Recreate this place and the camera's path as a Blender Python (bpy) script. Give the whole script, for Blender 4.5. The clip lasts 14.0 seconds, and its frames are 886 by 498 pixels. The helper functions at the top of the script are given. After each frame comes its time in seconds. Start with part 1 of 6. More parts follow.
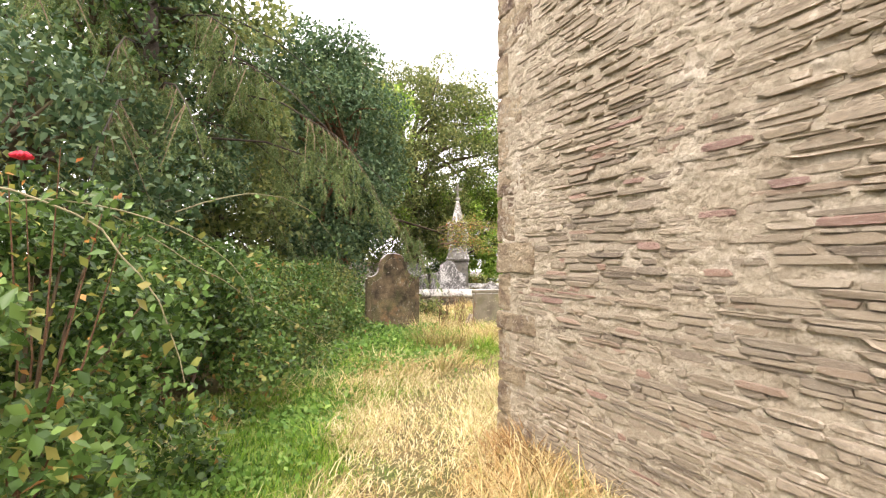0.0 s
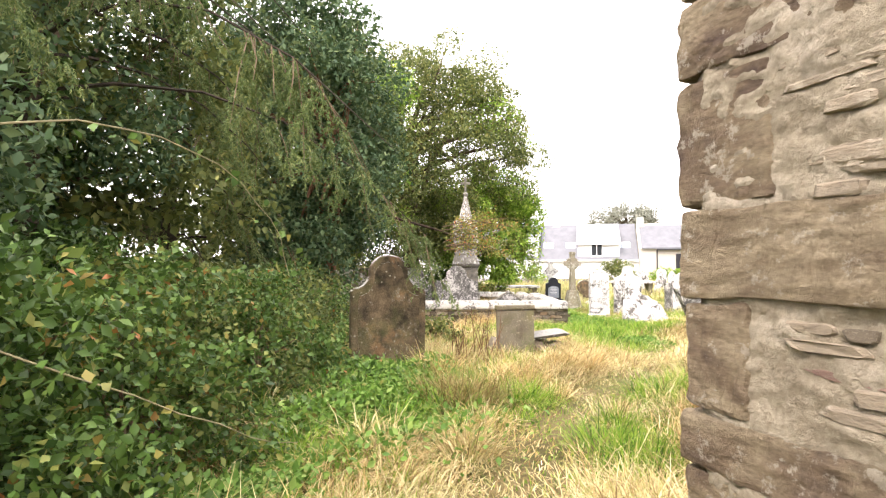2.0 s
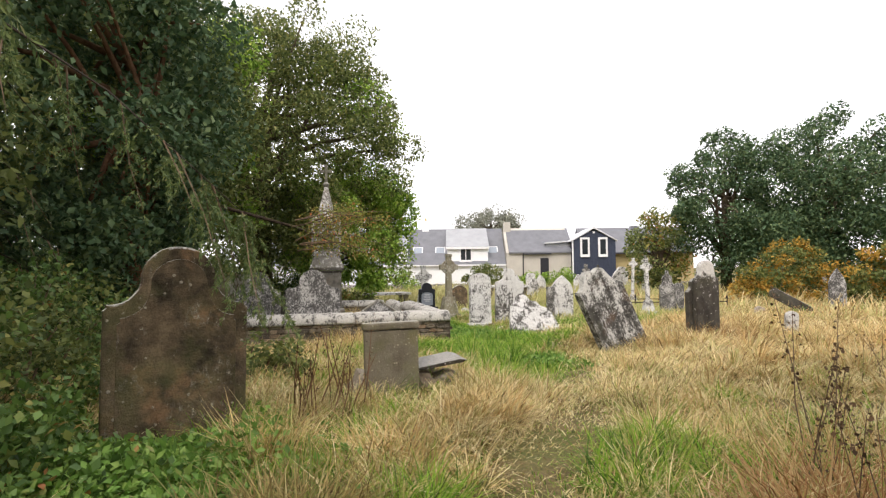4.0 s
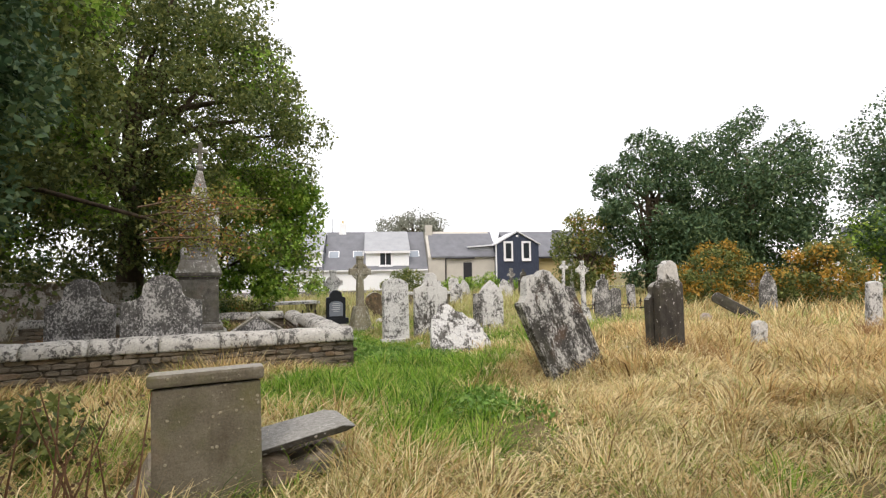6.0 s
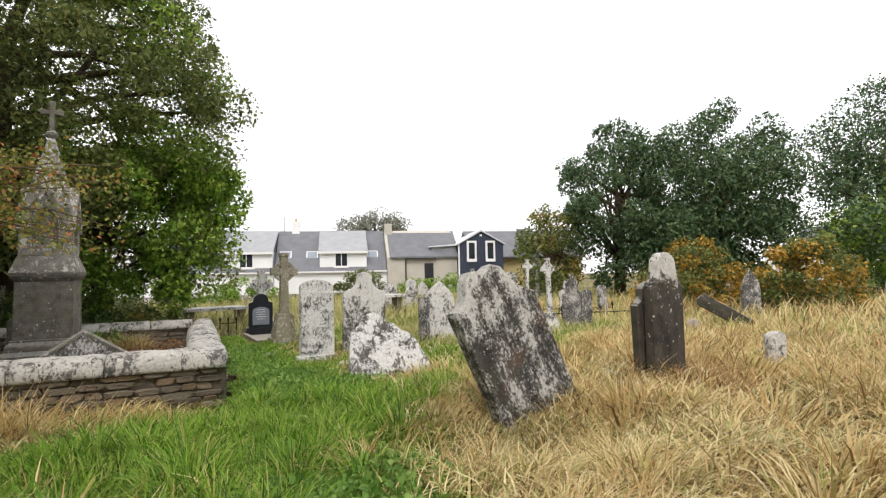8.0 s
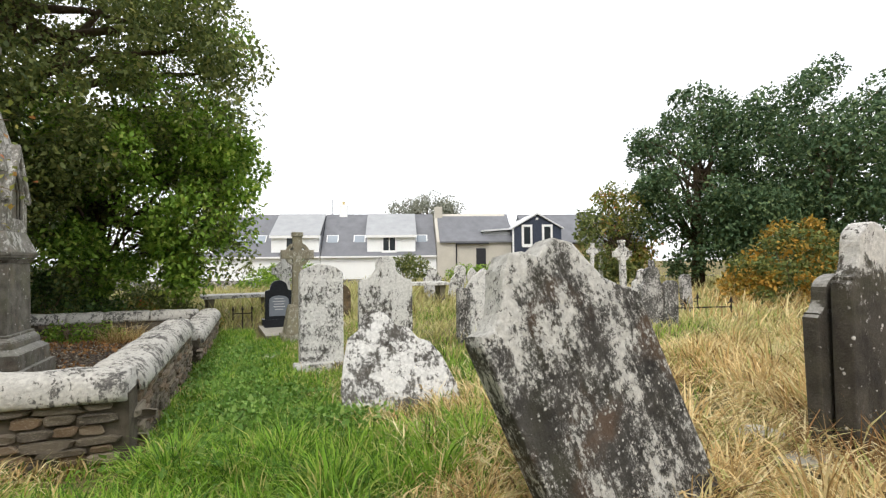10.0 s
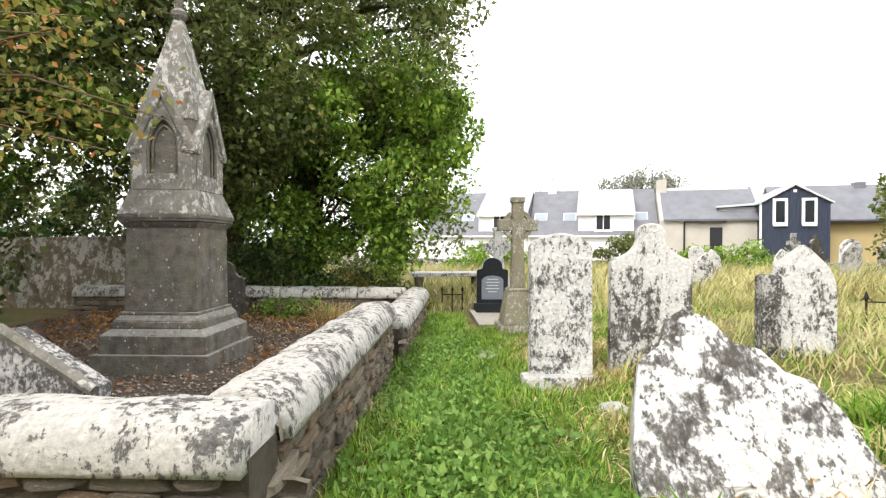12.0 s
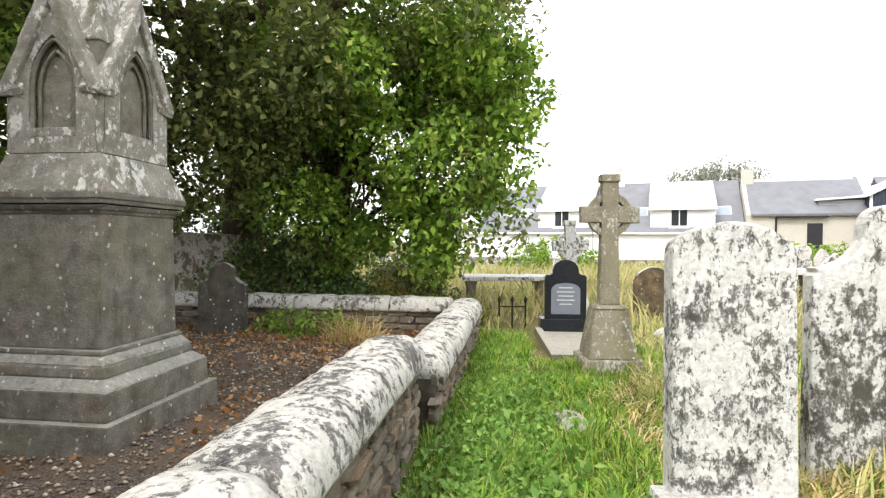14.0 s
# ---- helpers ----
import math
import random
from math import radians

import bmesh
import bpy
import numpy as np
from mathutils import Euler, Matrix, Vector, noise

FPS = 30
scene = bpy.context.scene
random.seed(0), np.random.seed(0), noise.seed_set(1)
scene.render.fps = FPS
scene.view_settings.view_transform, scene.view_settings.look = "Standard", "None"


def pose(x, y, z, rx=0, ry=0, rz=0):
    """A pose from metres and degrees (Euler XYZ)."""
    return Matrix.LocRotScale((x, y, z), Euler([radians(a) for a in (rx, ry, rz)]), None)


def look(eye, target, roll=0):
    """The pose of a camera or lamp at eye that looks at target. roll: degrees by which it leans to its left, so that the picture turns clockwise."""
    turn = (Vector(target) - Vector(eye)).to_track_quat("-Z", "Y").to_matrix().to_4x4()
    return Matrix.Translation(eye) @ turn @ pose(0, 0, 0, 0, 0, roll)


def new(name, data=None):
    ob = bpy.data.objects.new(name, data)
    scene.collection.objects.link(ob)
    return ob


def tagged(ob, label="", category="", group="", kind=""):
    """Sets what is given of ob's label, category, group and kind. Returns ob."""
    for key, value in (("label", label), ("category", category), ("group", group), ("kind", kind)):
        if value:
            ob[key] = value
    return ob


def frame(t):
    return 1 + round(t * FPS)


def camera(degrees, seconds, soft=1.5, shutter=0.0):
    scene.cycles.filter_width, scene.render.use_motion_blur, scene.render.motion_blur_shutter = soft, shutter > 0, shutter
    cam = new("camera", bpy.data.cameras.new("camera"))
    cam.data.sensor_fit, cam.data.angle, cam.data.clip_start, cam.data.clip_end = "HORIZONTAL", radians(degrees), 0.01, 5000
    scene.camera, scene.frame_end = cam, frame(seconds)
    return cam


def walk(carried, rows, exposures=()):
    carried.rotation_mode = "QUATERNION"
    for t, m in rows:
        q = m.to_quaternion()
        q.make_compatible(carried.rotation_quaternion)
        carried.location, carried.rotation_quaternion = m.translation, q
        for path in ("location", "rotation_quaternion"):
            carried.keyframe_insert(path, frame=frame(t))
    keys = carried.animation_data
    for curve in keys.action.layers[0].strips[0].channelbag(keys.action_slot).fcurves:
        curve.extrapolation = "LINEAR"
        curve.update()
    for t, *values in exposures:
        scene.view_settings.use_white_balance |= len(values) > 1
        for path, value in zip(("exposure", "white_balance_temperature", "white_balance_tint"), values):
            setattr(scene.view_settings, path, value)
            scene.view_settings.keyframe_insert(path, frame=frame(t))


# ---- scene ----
cam = camera(79.3, 14.0, 1.25)
METRES, EYE, TILT, LEAN, TURN = 17.0, 1.4, 1.0, 0.0, 0.0
ROWS = [
    (0.0, 0.0, 0.0, 0.0, 0.0, 0.0, 0.0),
    (0.5, -0.0033, 0.0436, 0.0003, 0.08, 0.1, 0.07),
    (1.0, -0.0081, 0.0817, -0.0019, 0.03, 0.28, 0.04),
    (1.5, -0.0092, 0.1225, -0.0027, -0.07, 0.43, 0.08),
    (2.0, -0.013, 0.1609, -0.004, -0.18, 0.59, 0.03),
    (2.5, -0.0118, 0.1993, -0.005, -1.33, 0.67, -0.09),
    (3.0, -0.0098, 0.236, -0.0082, -4.37, 0.84, 0.05),
    (3.5, -0.0034, 0.2718, -0.0103, -9.69, 1.03, 0.21),
    (4.0, 0.0018, 0.3058, -0.0111, -14.34, 1.25, 0.35),
    (6.5, 0.0735, 0.4623, -0.0162, -23.91, 1.85, 0.61),
    (7.0, 0.0944, 0.4884, -0.0176, -25.37, 1.93, 0.7),
    (7.5, 0.1161, 0.517, -0.0192, -26.11, 2.01, 0.72),
    (10.0, 0.2085, 0.664, -0.023, -20.14, 0.49, 0.27),
    (10.5, 0.2136, 0.7005, -0.0247, -13.47, -0.17, 0.05),
    (11.0, 0.2109, 0.732, -0.0258, -5.97, -1.01, -0.17),
    (11.5, 0.2099, 0.766, -0.029, -1.64, -1.38, -0.21),
    (12.0, 0.2056, 0.8025, -0.0323, 1.27, -1.48, -0.19),
    (12.5, 0.2012, 0.8344, -0.0315, 2.79, -1.58, -0.24),
    (13.0, 0.1992, 0.8694, -0.0325, 4.49, -1.62, -0.32),
    (13.5, 0.1981, 0.9036, -0.034, 5.95, -1.65, -0.29),
    (14.0, 0.2013, 0.9376, -0.0344, 7.27, -1.81, -0.28),
]
EXPOSURES = [(0.0, 1.78, 6900, 19), (2.0, 1.78, 6900, 19), (3.0, 1.2, 6850, 17), (4.0, 0.6, 6800, 15), (6.5, 0.4, 6700, 14), (7.5, 0.35, 6700, 13), (10.0, 0.45, 6600, 10), (11.0, 0.87, 6650, 10), (12.5, 1.12, 6600, 12), (14.0, 1.22, 6600, 11)]
walk(cam, [(t, pose(0, 0, EYE, TILT, LEAN, TURN) @ pose(METRES * x, METRES * y, METRES * z, 90 + pitch, roll, yaw)) for t, x, y, z, yaw, pitch, roll in ROWS], EXPOSURES)

# ---- world and sun: bright overcast ----
SUN_EL, SUN_AZ = 50.0, 215.0
world = bpy.data.worlds.new("sky")
scene.world = world
world.use_nodes = True
wn, wl = world.node_tree.nodes, world.node_tree.links
wn.clear()
sky = wn.new("ShaderNodeTexSky")
sky.sky_type = "NISHITA"
sky.sun_disc = False
sky.sun_elevation, sky.sun_rotation = radians(SUN_EL), radians(SUN_AZ)
sky.air_density, sky.dust_density = 1.0, 4.0
cloud = wn.new("ShaderNodeMix")
cloud.data_type = "RGBA"
cloud.inputs[0].default_value = 0.85
cloud.inputs[7].default_value = (9.5, 9.7, 10.0, 1)
wl.new(sky.outputs[0], cloud.inputs[6])
bg = wn.new("ShaderNodeBackground")
bg.inputs[1].default_value = 0.13
wl.new(cloud.outputs[2], bg.inputs[0])
wo = wn.new("ShaderNodeOutputWorld")
wl.new(bg.outputs[0], wo.inputs[0])

sun_data = bpy.data.lights.new("sun", "SUN")
sun_data.energy, sun_data.angle, sun_data.color = 1.2, radians(15), (1.0, 0.96, 0.9)
sun = new("sun", sun_data)
az, el = radians(SUN_AZ), radians(SUN_EL)
sun.matrix_world = look((0, 0, 30), Vector((0, 0, 30)) - Vector((math.sin(az) * math.cos(el), math.cos(az) * math.cos(el), math.sin(el))))

# ---- materials ----


class Nodes:
    """A small builder for node materials."""

    def __init__(self, name):
        self.mat = bpy.data.materials.new(name)
        self.mat.use_nodes = True
        self.tree = self.mat.node_tree
        self.tree.nodes.clear()
        self.out = self.add("ShaderNodeOutputMaterial")
        self.bsdf = self.add("ShaderNodeBsdfPrincipled")
        self.join(self.bsdf.outputs[0], self.out.inputs[0])
        co = self.add("ShaderNodeTexCoord")
        info = self.add("ShaderNodeObjectInfo")
        shift = self.add("ShaderNodeVectorMath")
        shift.operation = "MULTIPLY_ADD"
        self.join(info.outputs["Random"], shift.inputs[0])
        shift.inputs[1].default_value = (17, 31, 23)
        self.join(co.outputs["Object"], shift.inputs[2])
        self.place, self.random = shift.outputs[0], info.outputs["Random"]
        parts_ = self.add("ShaderNodeSeparateXYZ")
        self.join(co.outputs["Object"], parts_.inputs[0])
        self.height = parts_.outputs[2]

    def add(self, kind):
        return self.tree.nodes.new(kind)

    def join(self, a, b):
        self.tree.links.new(a, b)

    def noise(self, scale, detail=5, rough=0.6, stretch=None):
        n = self.add("ShaderNodeTexNoise")
        n.inputs["Scale"].default_value, n.inputs["Detail"].default_value, n.inputs["Roughness"].default_value = scale, detail, rough
        src = self.place
        if stretch:
            m = self.add("ShaderNodeVectorMath")
            m.operation = "MULTIPLY"
            m.inputs[1].default_value = stretch
            self.join(src, m.inputs[0])
            src = m.outputs[0]
        self.join(src, n.inputs["Vector"])
        return n.outputs["Fac"]

    def cells(self, scale):
        n = self.add("ShaderNodeTexVoronoi")
        n.inputs["Scale"].default_value = scale
        self.join(self.place, n.inputs["Vector"])
        return n.outputs["Distance"]

    def ramp(self, fac, stops):
        r = self.add("ShaderNodeValToRGB")
        while len(r.color_ramp.elements) < len(stops):
            r.color_ramp.elements.new(0.5)
        for e, (p, c) in zip(r.color_ramp.elements, stops):
            e.position, e.color = p, (*c, 1) if len(c) == 3 else c
        self.join(fac, r.inputs[0])
        return r.outputs[0]

    def step(self, fac, low, high):
        m = self.add("ShaderNodeMapRange")
        m.interpolation_type = "SMOOTHSTEP"
        m.inputs[1].default_value, m.inputs[2].default_value = low, high
        self.join(fac, m.inputs[0])
        return m.outputs[0]

    def math(self, op, a, b):
        m = self.add("ShaderNodeMath")
        m.operation = op
        for k, v in enumerate((a, b)):
            if isinstance(v, (int, float)):
                m.inputs[k].default_value = v
            else:
                self.join(v, m.inputs[k])
        return m.outputs[0]

    def mix(self, fac, a, b, blend="MIX"):
        m = self.add("ShaderNodeMix")
        m.data_type, m.blend_type = "RGBA", blend
        for k, v in ((0, fac), (6, a), (7, b)):
            if isinstance(v, (int, float)):
                m.inputs[k].default_value = v
            elif isinstance(v, tuple):
                m.inputs[k].default_value = (*v, 1)
            else:
                self.join(v, m.inputs[k])
        return m.outputs[2]

    def done(self, color, rough=0.85, bump=None, depth=0.01, strength=0.6):
        if isinstance(color, tuple):
            self.bsdf.inputs["Base Color"].default_value = (*color, 1)
        else:
            self.join(color, self.bsdf.inputs["Base Color"])
        self.bsdf.inputs["Roughness"].default_value = rough
        self.bsdf.inputs["Specular IOR Level"].default_value = 0.25
        if bump is not None:
            b = self.add("ShaderNodeBump")
            b.inputs["Distance"].default_value, b.inputs["Strength"].default_value = depth, strength
            self.join(bump, b.inputs["Height"])
            self.join(b.outputs[0], self.bsdf.inputs["Normal"])
        return self.mat


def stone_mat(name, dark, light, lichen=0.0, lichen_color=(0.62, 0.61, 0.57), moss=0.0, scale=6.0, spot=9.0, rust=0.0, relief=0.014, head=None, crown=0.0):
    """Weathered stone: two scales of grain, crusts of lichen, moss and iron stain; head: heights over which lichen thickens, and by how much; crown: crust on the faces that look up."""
    n = Nodes(name)
    base = n.ramp(n.noise(scale), [(0.3, dark), (0.7, light)])
    base = n.mix(0.5, base, n.ramp(n.noise(scale * 14, 3), [(0.3, (0.55, 0.55, 0.55)), (0.7, (1.25, 1.25, 1.25))]), "MULTIPLY")
    streak = n.noise(5, 4, 0.6, (1, 1, 0.15))
    base = n.mix(n.step(streak, 0.5, 0.75), base, n.mix(1.0, base, (0.6, 0.58, 0.54), "MULTIPLY"))
    if rust:
        base = n.mix(n.math("MULTIPLY", n.step(n.noise(3.0), 0.52, 0.68), rust), base, (0.3, 0.16, 0.08))
    if moss:
        base = n.mix(n.math("MULTIPLY", n.step(n.noise(2.5), 0.45, 0.65), moss), base, (0.13, 0.14, 0.05))
    rough_noise = n.noise(scale * 5, 6, 0.7)
    if lichen:
        edge = 0.68 - 0.34 * lichen
        field = n.math("ADD", n.math("MULTIPLY", n.noise(3.6, 3), 0.34), n.math("MULTIPLY", n.noise(spot * 1.9, 8, 0.78, (1, 1, 0.65)), 0.66))
        if head:
            field = n.math("ADD", field, n.math("MULTIPLY", n.step(n.height, head[0], head[1]), head[2]))
            field = n.math("ADD", field, n.math("MULTIPLY", n.math("SUBTRACT", n.noise(7, 3, 0.6, (1, 1, 0.12)), 0.5), 0.3))
        film = n.step(field, edge - 0.055, edge - 0.02)
        patch = n.step(field, edge - 0.004, edge + 0.018)
        dots = n.math("SUBTRACT", 1.0, n.step(n.cells(spot * 1.6), 0.1 + 0.2 * lichen, 0.2 + 0.24 * lichen))
        dots = n.math("MULTIPLY", dots, n.step(n.noise(spot), 0.5, 0.58))
        cover = n.math("MAXIMUM", patch, dots)
        tone = n.ramp(n.noise(34, 5), [(0.3, tuple(c * 0.66 for c in lichen_color)), (0.65, lichen_color)])
        base = n.mix(n.math("MULTIPLY", film, 0.4), base, tuple(c * 0.48 for c in lichen_color))
        base = n.mix(cover, base, tone)
        rough_noise = n.math("ADD", rough_noise, n.math("MULTIPLY", cover, 0.35))
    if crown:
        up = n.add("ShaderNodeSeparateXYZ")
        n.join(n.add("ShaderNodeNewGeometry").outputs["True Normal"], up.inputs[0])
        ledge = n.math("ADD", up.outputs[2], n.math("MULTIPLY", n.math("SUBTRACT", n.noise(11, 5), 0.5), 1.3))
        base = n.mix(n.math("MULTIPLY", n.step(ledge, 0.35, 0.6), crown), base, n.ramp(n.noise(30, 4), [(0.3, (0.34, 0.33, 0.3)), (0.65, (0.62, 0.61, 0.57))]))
    return n.done(base, 0.9, rough_noise, relief, 0.8)


def plain_mat(name, color, rough=0.6, vary=0.12, scale=3.0, metallic=0.0, bump=0.2):
    n = Nodes(name)
    low, high = tuple(c * (1 - vary) for c in color), tuple(min(1, c * (1 + vary)) for c in color)
    base = n.ramp(n.noise(scale), [(0.3, low), (0.7, high)])
    fine = n.noise(scale * 25, 3)
    base = n.mix(0.25, base, n.ramp(fine, [(0.3, (0.75, 0.75, 0.75)), (0.7, (1.1, 1.1, 1.1))]), "MULTIPLY")
    n.bsdf.inputs["Metallic"].default_value = metallic
    return n.done(base, rough, fine, 0.004, bump)


def leaf_mat(name, stops, rough=0.55, through_light=0.3, gain=1.0):
    """Leaves and blades: each one its own tint, some light coming through."""
    n = Nodes(name)
    geo = n.add("ShaderNodeNewGeometry")
    color = n.ramp(geo.outputs["Random Per Island"], [(p, tuple(min(0.9, v * gain) for v in c)) for p, c in stops])
    color = n.mix(0.45, color, n.ramp(n.noise(0.9, 3), [(0.3, (0.6, 0.65, 0.55)), (0.7, (1.4, 1.35, 1.25))]), "MULTIPLY")
    n.done(color, rough)
    glow = n.add("ShaderNodeBsdfTranslucent")
    n.join(color, glow.inputs[0])
    both = n.add("ShaderNodeMixShader")
    both.inputs[0].default_value = through_light
    n.join(n.bsdf.outputs[0], both.inputs[1])
    n.join(glow.outputs[0], both.inputs[2])
    n.join(both.outputs[0], n.out.inputs[0])
    return n.mat


def piece_mat(name, stops, grain=30.0, dusty=0.5):
    """Stones of a wall: each its own tint, with layered grain."""
    n = Nodes(name)
    base = n.ramp(n.random, stops)
    base = n.mix(0.6, base, n.ramp(n.noise(grain, 5, 0.65, (1, 1, 3)), [(0.25, (0.5, 0.5, 0.5)), (0.75, (1.45, 1.42, 1.35))]), "MULTIPLY")
    dust = n.step(n.noise(grain * 0.4, 5, 0.7), 0.52, 0.66)
    base = n.mix(n.math("MULTIPLY", dust, dusty), base, (0.46, 0.4, 0.31))
    return n.done(base, 0.9, n.noise(grain * 1.6, 6, 0.7, (1, 1, 2.5)), 0.012, 0.8)


M = {}
n_ = Nodes("ground_cover")
# Soil and green stops kept dark: shade between the blades is in this colour.
c_ = n_.ramp(n_.noise(1.3, 6), [(0.3, (0.09, 0.085, 0.03)), (0.5, (0.19, 0.15, 0.07)), (0.7, (0.09, 0.13, 0.03))])
c_ = n_.mix(0.7, c_, n_.ramp(n_.noise(45, 4), [(0.3, (0.4, 0.4, 0.4)), (0.7, (1.5, 1.45, 1.3))]), "MULTIPLY")
M["ground"] = n_.done(c_, 0.95, n_.noise(40, 5), 0.04, 0.9)
n_ = Nodes("gravel_ground")
c_ = n_.ramp(n_.cells(55), [(0.1, (0.2, 0.17, 0.14)), (0.5, (0.07, 0.055, 0.045))])
c_ = n_.mix(n_.step(n_.noise(2.2), 0.4, 0.7), c_, (0.12, 0.08, 0.05))
M["gravel"] = n_.done(c_, 0.9, n_.cells(55), 0.02, 0.9)
n_ = Nodes("lime_mortar")
c_ = n_.ramp(n_.noise(5, 6), [(0.3, (0.3, 0.25, 0.18)), (0.5, (0.45, 0.39, 0.29)), (0.75, (0.58, 0.52, 0.42))])
c_ = n_.mix(0.6, c_, n_.ramp(n_.noise(60, 5), [(0.3, (0.55, 0.53, 0.5)), (0.7, (1.2, 1.2, 1.2))]), "MULTIPLY")
M["mortar"] = n_.done(c_, 0.95, n_.noise(38, 7, 0.75), 0.03, 0.9)
M["slate_piece"] = piece_mat("tower_slate", [(0.0, (0.24, 0.2, 0.15)), (0.2, (0.42, 0.355, 0.265)), (0.4, (0.32, 0.265, 0.2)), (0.55, (0.2, 0.165, 0.125)), (0.72, (0.48, 0.415, 0.32)), (0.86, (0.37, 0.3, 0.22)), (0.95, (0.36, 0.235, 0.185)), (1.0, (0.3, 0.2, 0.17))], 24, 0.75)
n_ = Nodes("tower_quoin")
c_ = n_.ramp(n_.noise(3.2, 5, 0.65, (1, 1, 1.8)), [(0.32, (0.18, 0.13, 0.105)), (0.45, (0.29, 0.22, 0.15)), (0.55, (0.42, 0.34, 0.23)), (0.7, (0.52, 0.43, 0.3))])
c_ = n_.mix(0.65, c_, n_.ramp(n_.noise(30, 5, 0.7, (1, 1, 3)), [(0.3, (0.5, 0.48, 0.46)), (0.7, (1.35, 1.33, 1.28))]), "MULTIPLY")
c_ = n_.mix(n_.math("MULTIPLY", n_.step(n_.noise(16, 6, 0.75), 0.56, 0.62), 0.7), c_, (0.6, 0.54, 0.43))
M["quoin"] = n_.done(c_, 0.92, n_.noise(38, 8, 0.8), 0.05, 1.0)
n_ = Nodes("earthy_mortar")
c_ = n_.ramp(n_.noise(7, 6), [(0.3, (0.07, 0.058, 0.042)), (0.7, (0.17, 0.145, 0.11))])
M["earth"] = n_.done(c_, 0.95, n_.noise(40, 6, 0.75), 0.03, 0.9)
M["rubble_piece"] = piece_mat("low_wall_rubble", [(0.0, (0.14, 0.12, 0.09)), (0.3, (0.23, 0.195, 0.15)), (0.55, (0.1, 0.088, 0.07)), (0.75, (0.22, 0.155, 0.1)), (1.0, (0.3, 0.26, 0.2))], 22)
# Lighter copy of the rubble: lichen plus the east faces' light, put into the tints.
M["rubble_lit_lichen"] = piece_mat("lit_lichened_rubble", [(0.0, (0.26, 0.23, 0.18)), (0.3, (0.42, 0.38, 0.3)), (0.55, (0.2, 0.18, 0.14)), (0.75, (0.34, 0.27, 0.18)), (1.0, (0.54, 0.5, 0.43))], 22)
M["coping"] = stone_mat("lichened_coping", (0.05, 0.05, 0.048), (0.14, 0.13, 0.12), 0.64, (0.56, 0.54, 0.49), 0, 7, 10)
M["boundary"] = stone_mat("buff_boundary_render", (0.13, 0.1, 0.065), (0.25, 0.2, 0.14), 0.5, (0.6, 0.57, 0.5), 0.3, 4, 4)
M["broken"] = stone_mat("grey_and_white_lichened_stone", (0.045, 0.042, 0.036), (0.12, 0.11, 0.095), 0.57, (0.7, 0.69, 0.66), 0, 7, 9)
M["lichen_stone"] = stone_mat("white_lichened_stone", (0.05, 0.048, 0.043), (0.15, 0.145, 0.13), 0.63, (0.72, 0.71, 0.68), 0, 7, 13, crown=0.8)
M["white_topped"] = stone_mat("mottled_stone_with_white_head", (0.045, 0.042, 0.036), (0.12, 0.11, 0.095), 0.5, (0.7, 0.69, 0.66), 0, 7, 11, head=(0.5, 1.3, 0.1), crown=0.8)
M["half_lichen"] = stone_mat("dark_lichened_stone", (0.045, 0.045, 0.042), (0.14, 0.135, 0.125), 0.47, (0.6, 0.58, 0.55), 0, 8, 20)
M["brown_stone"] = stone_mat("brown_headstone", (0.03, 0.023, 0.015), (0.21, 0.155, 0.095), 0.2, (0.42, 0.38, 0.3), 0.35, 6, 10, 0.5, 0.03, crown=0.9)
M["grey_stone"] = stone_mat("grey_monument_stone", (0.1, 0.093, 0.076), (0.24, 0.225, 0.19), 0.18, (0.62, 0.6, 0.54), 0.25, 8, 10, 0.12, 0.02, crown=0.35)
M["spire_stone"] = stone_mat("pale_spire_stone", (0.15, 0.14, 0.12), (0.33, 0.31, 0.27), 0.46, (0.64, 0.62, 0.57), 0.2, 6, 8, 0.1, 0.02)
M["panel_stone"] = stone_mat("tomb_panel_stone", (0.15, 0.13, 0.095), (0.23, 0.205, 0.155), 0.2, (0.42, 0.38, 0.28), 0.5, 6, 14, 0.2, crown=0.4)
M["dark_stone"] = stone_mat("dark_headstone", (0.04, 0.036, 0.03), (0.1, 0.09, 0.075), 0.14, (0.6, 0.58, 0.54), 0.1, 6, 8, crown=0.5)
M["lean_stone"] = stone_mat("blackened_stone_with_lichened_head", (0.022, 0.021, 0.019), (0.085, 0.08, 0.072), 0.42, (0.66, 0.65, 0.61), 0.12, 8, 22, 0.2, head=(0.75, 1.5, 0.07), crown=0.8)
M["white_headed"] = stone_mat("dark_stone_with_white_head", (0.035, 0.031, 0.026), (0.09, 0.08, 0.066), 0.14, (0.66, 0.64, 0.6), 0.1, 6, 10, head=(0.85, 1.3, 0.2))
M["cross_stone"] = stone_mat("ochre_cross_stone", (0.17, 0.15, 0.1), (0.3, 0.27, 0.2), 0.42, (0.5, 0.48, 0.4), 0.3, 5, 14)
M["pink_stone"] = stone_mat("pale_pink_stone", (0.4, 0.34, 0.3), (0.52, 0.46, 0.42), 0.1)
M["granite"] = plain_mat("polished_black_granite", (0.016, 0.018, 0.022), 0.18, 0.2, 20)
M["plaque"] = plain_mat("grey_inscription_panel", (0.16, 0.18, 0.21), 0.3, 0.1, 10)
M["letter"] = plain_mat("pale_lettering", (0.5, 0.5, 0.5), 0.5)
M["iron"] = plain_mat("rusty_iron", (0.035, 0.028, 0.024), 0.75, 0.3, 20, 0.3)
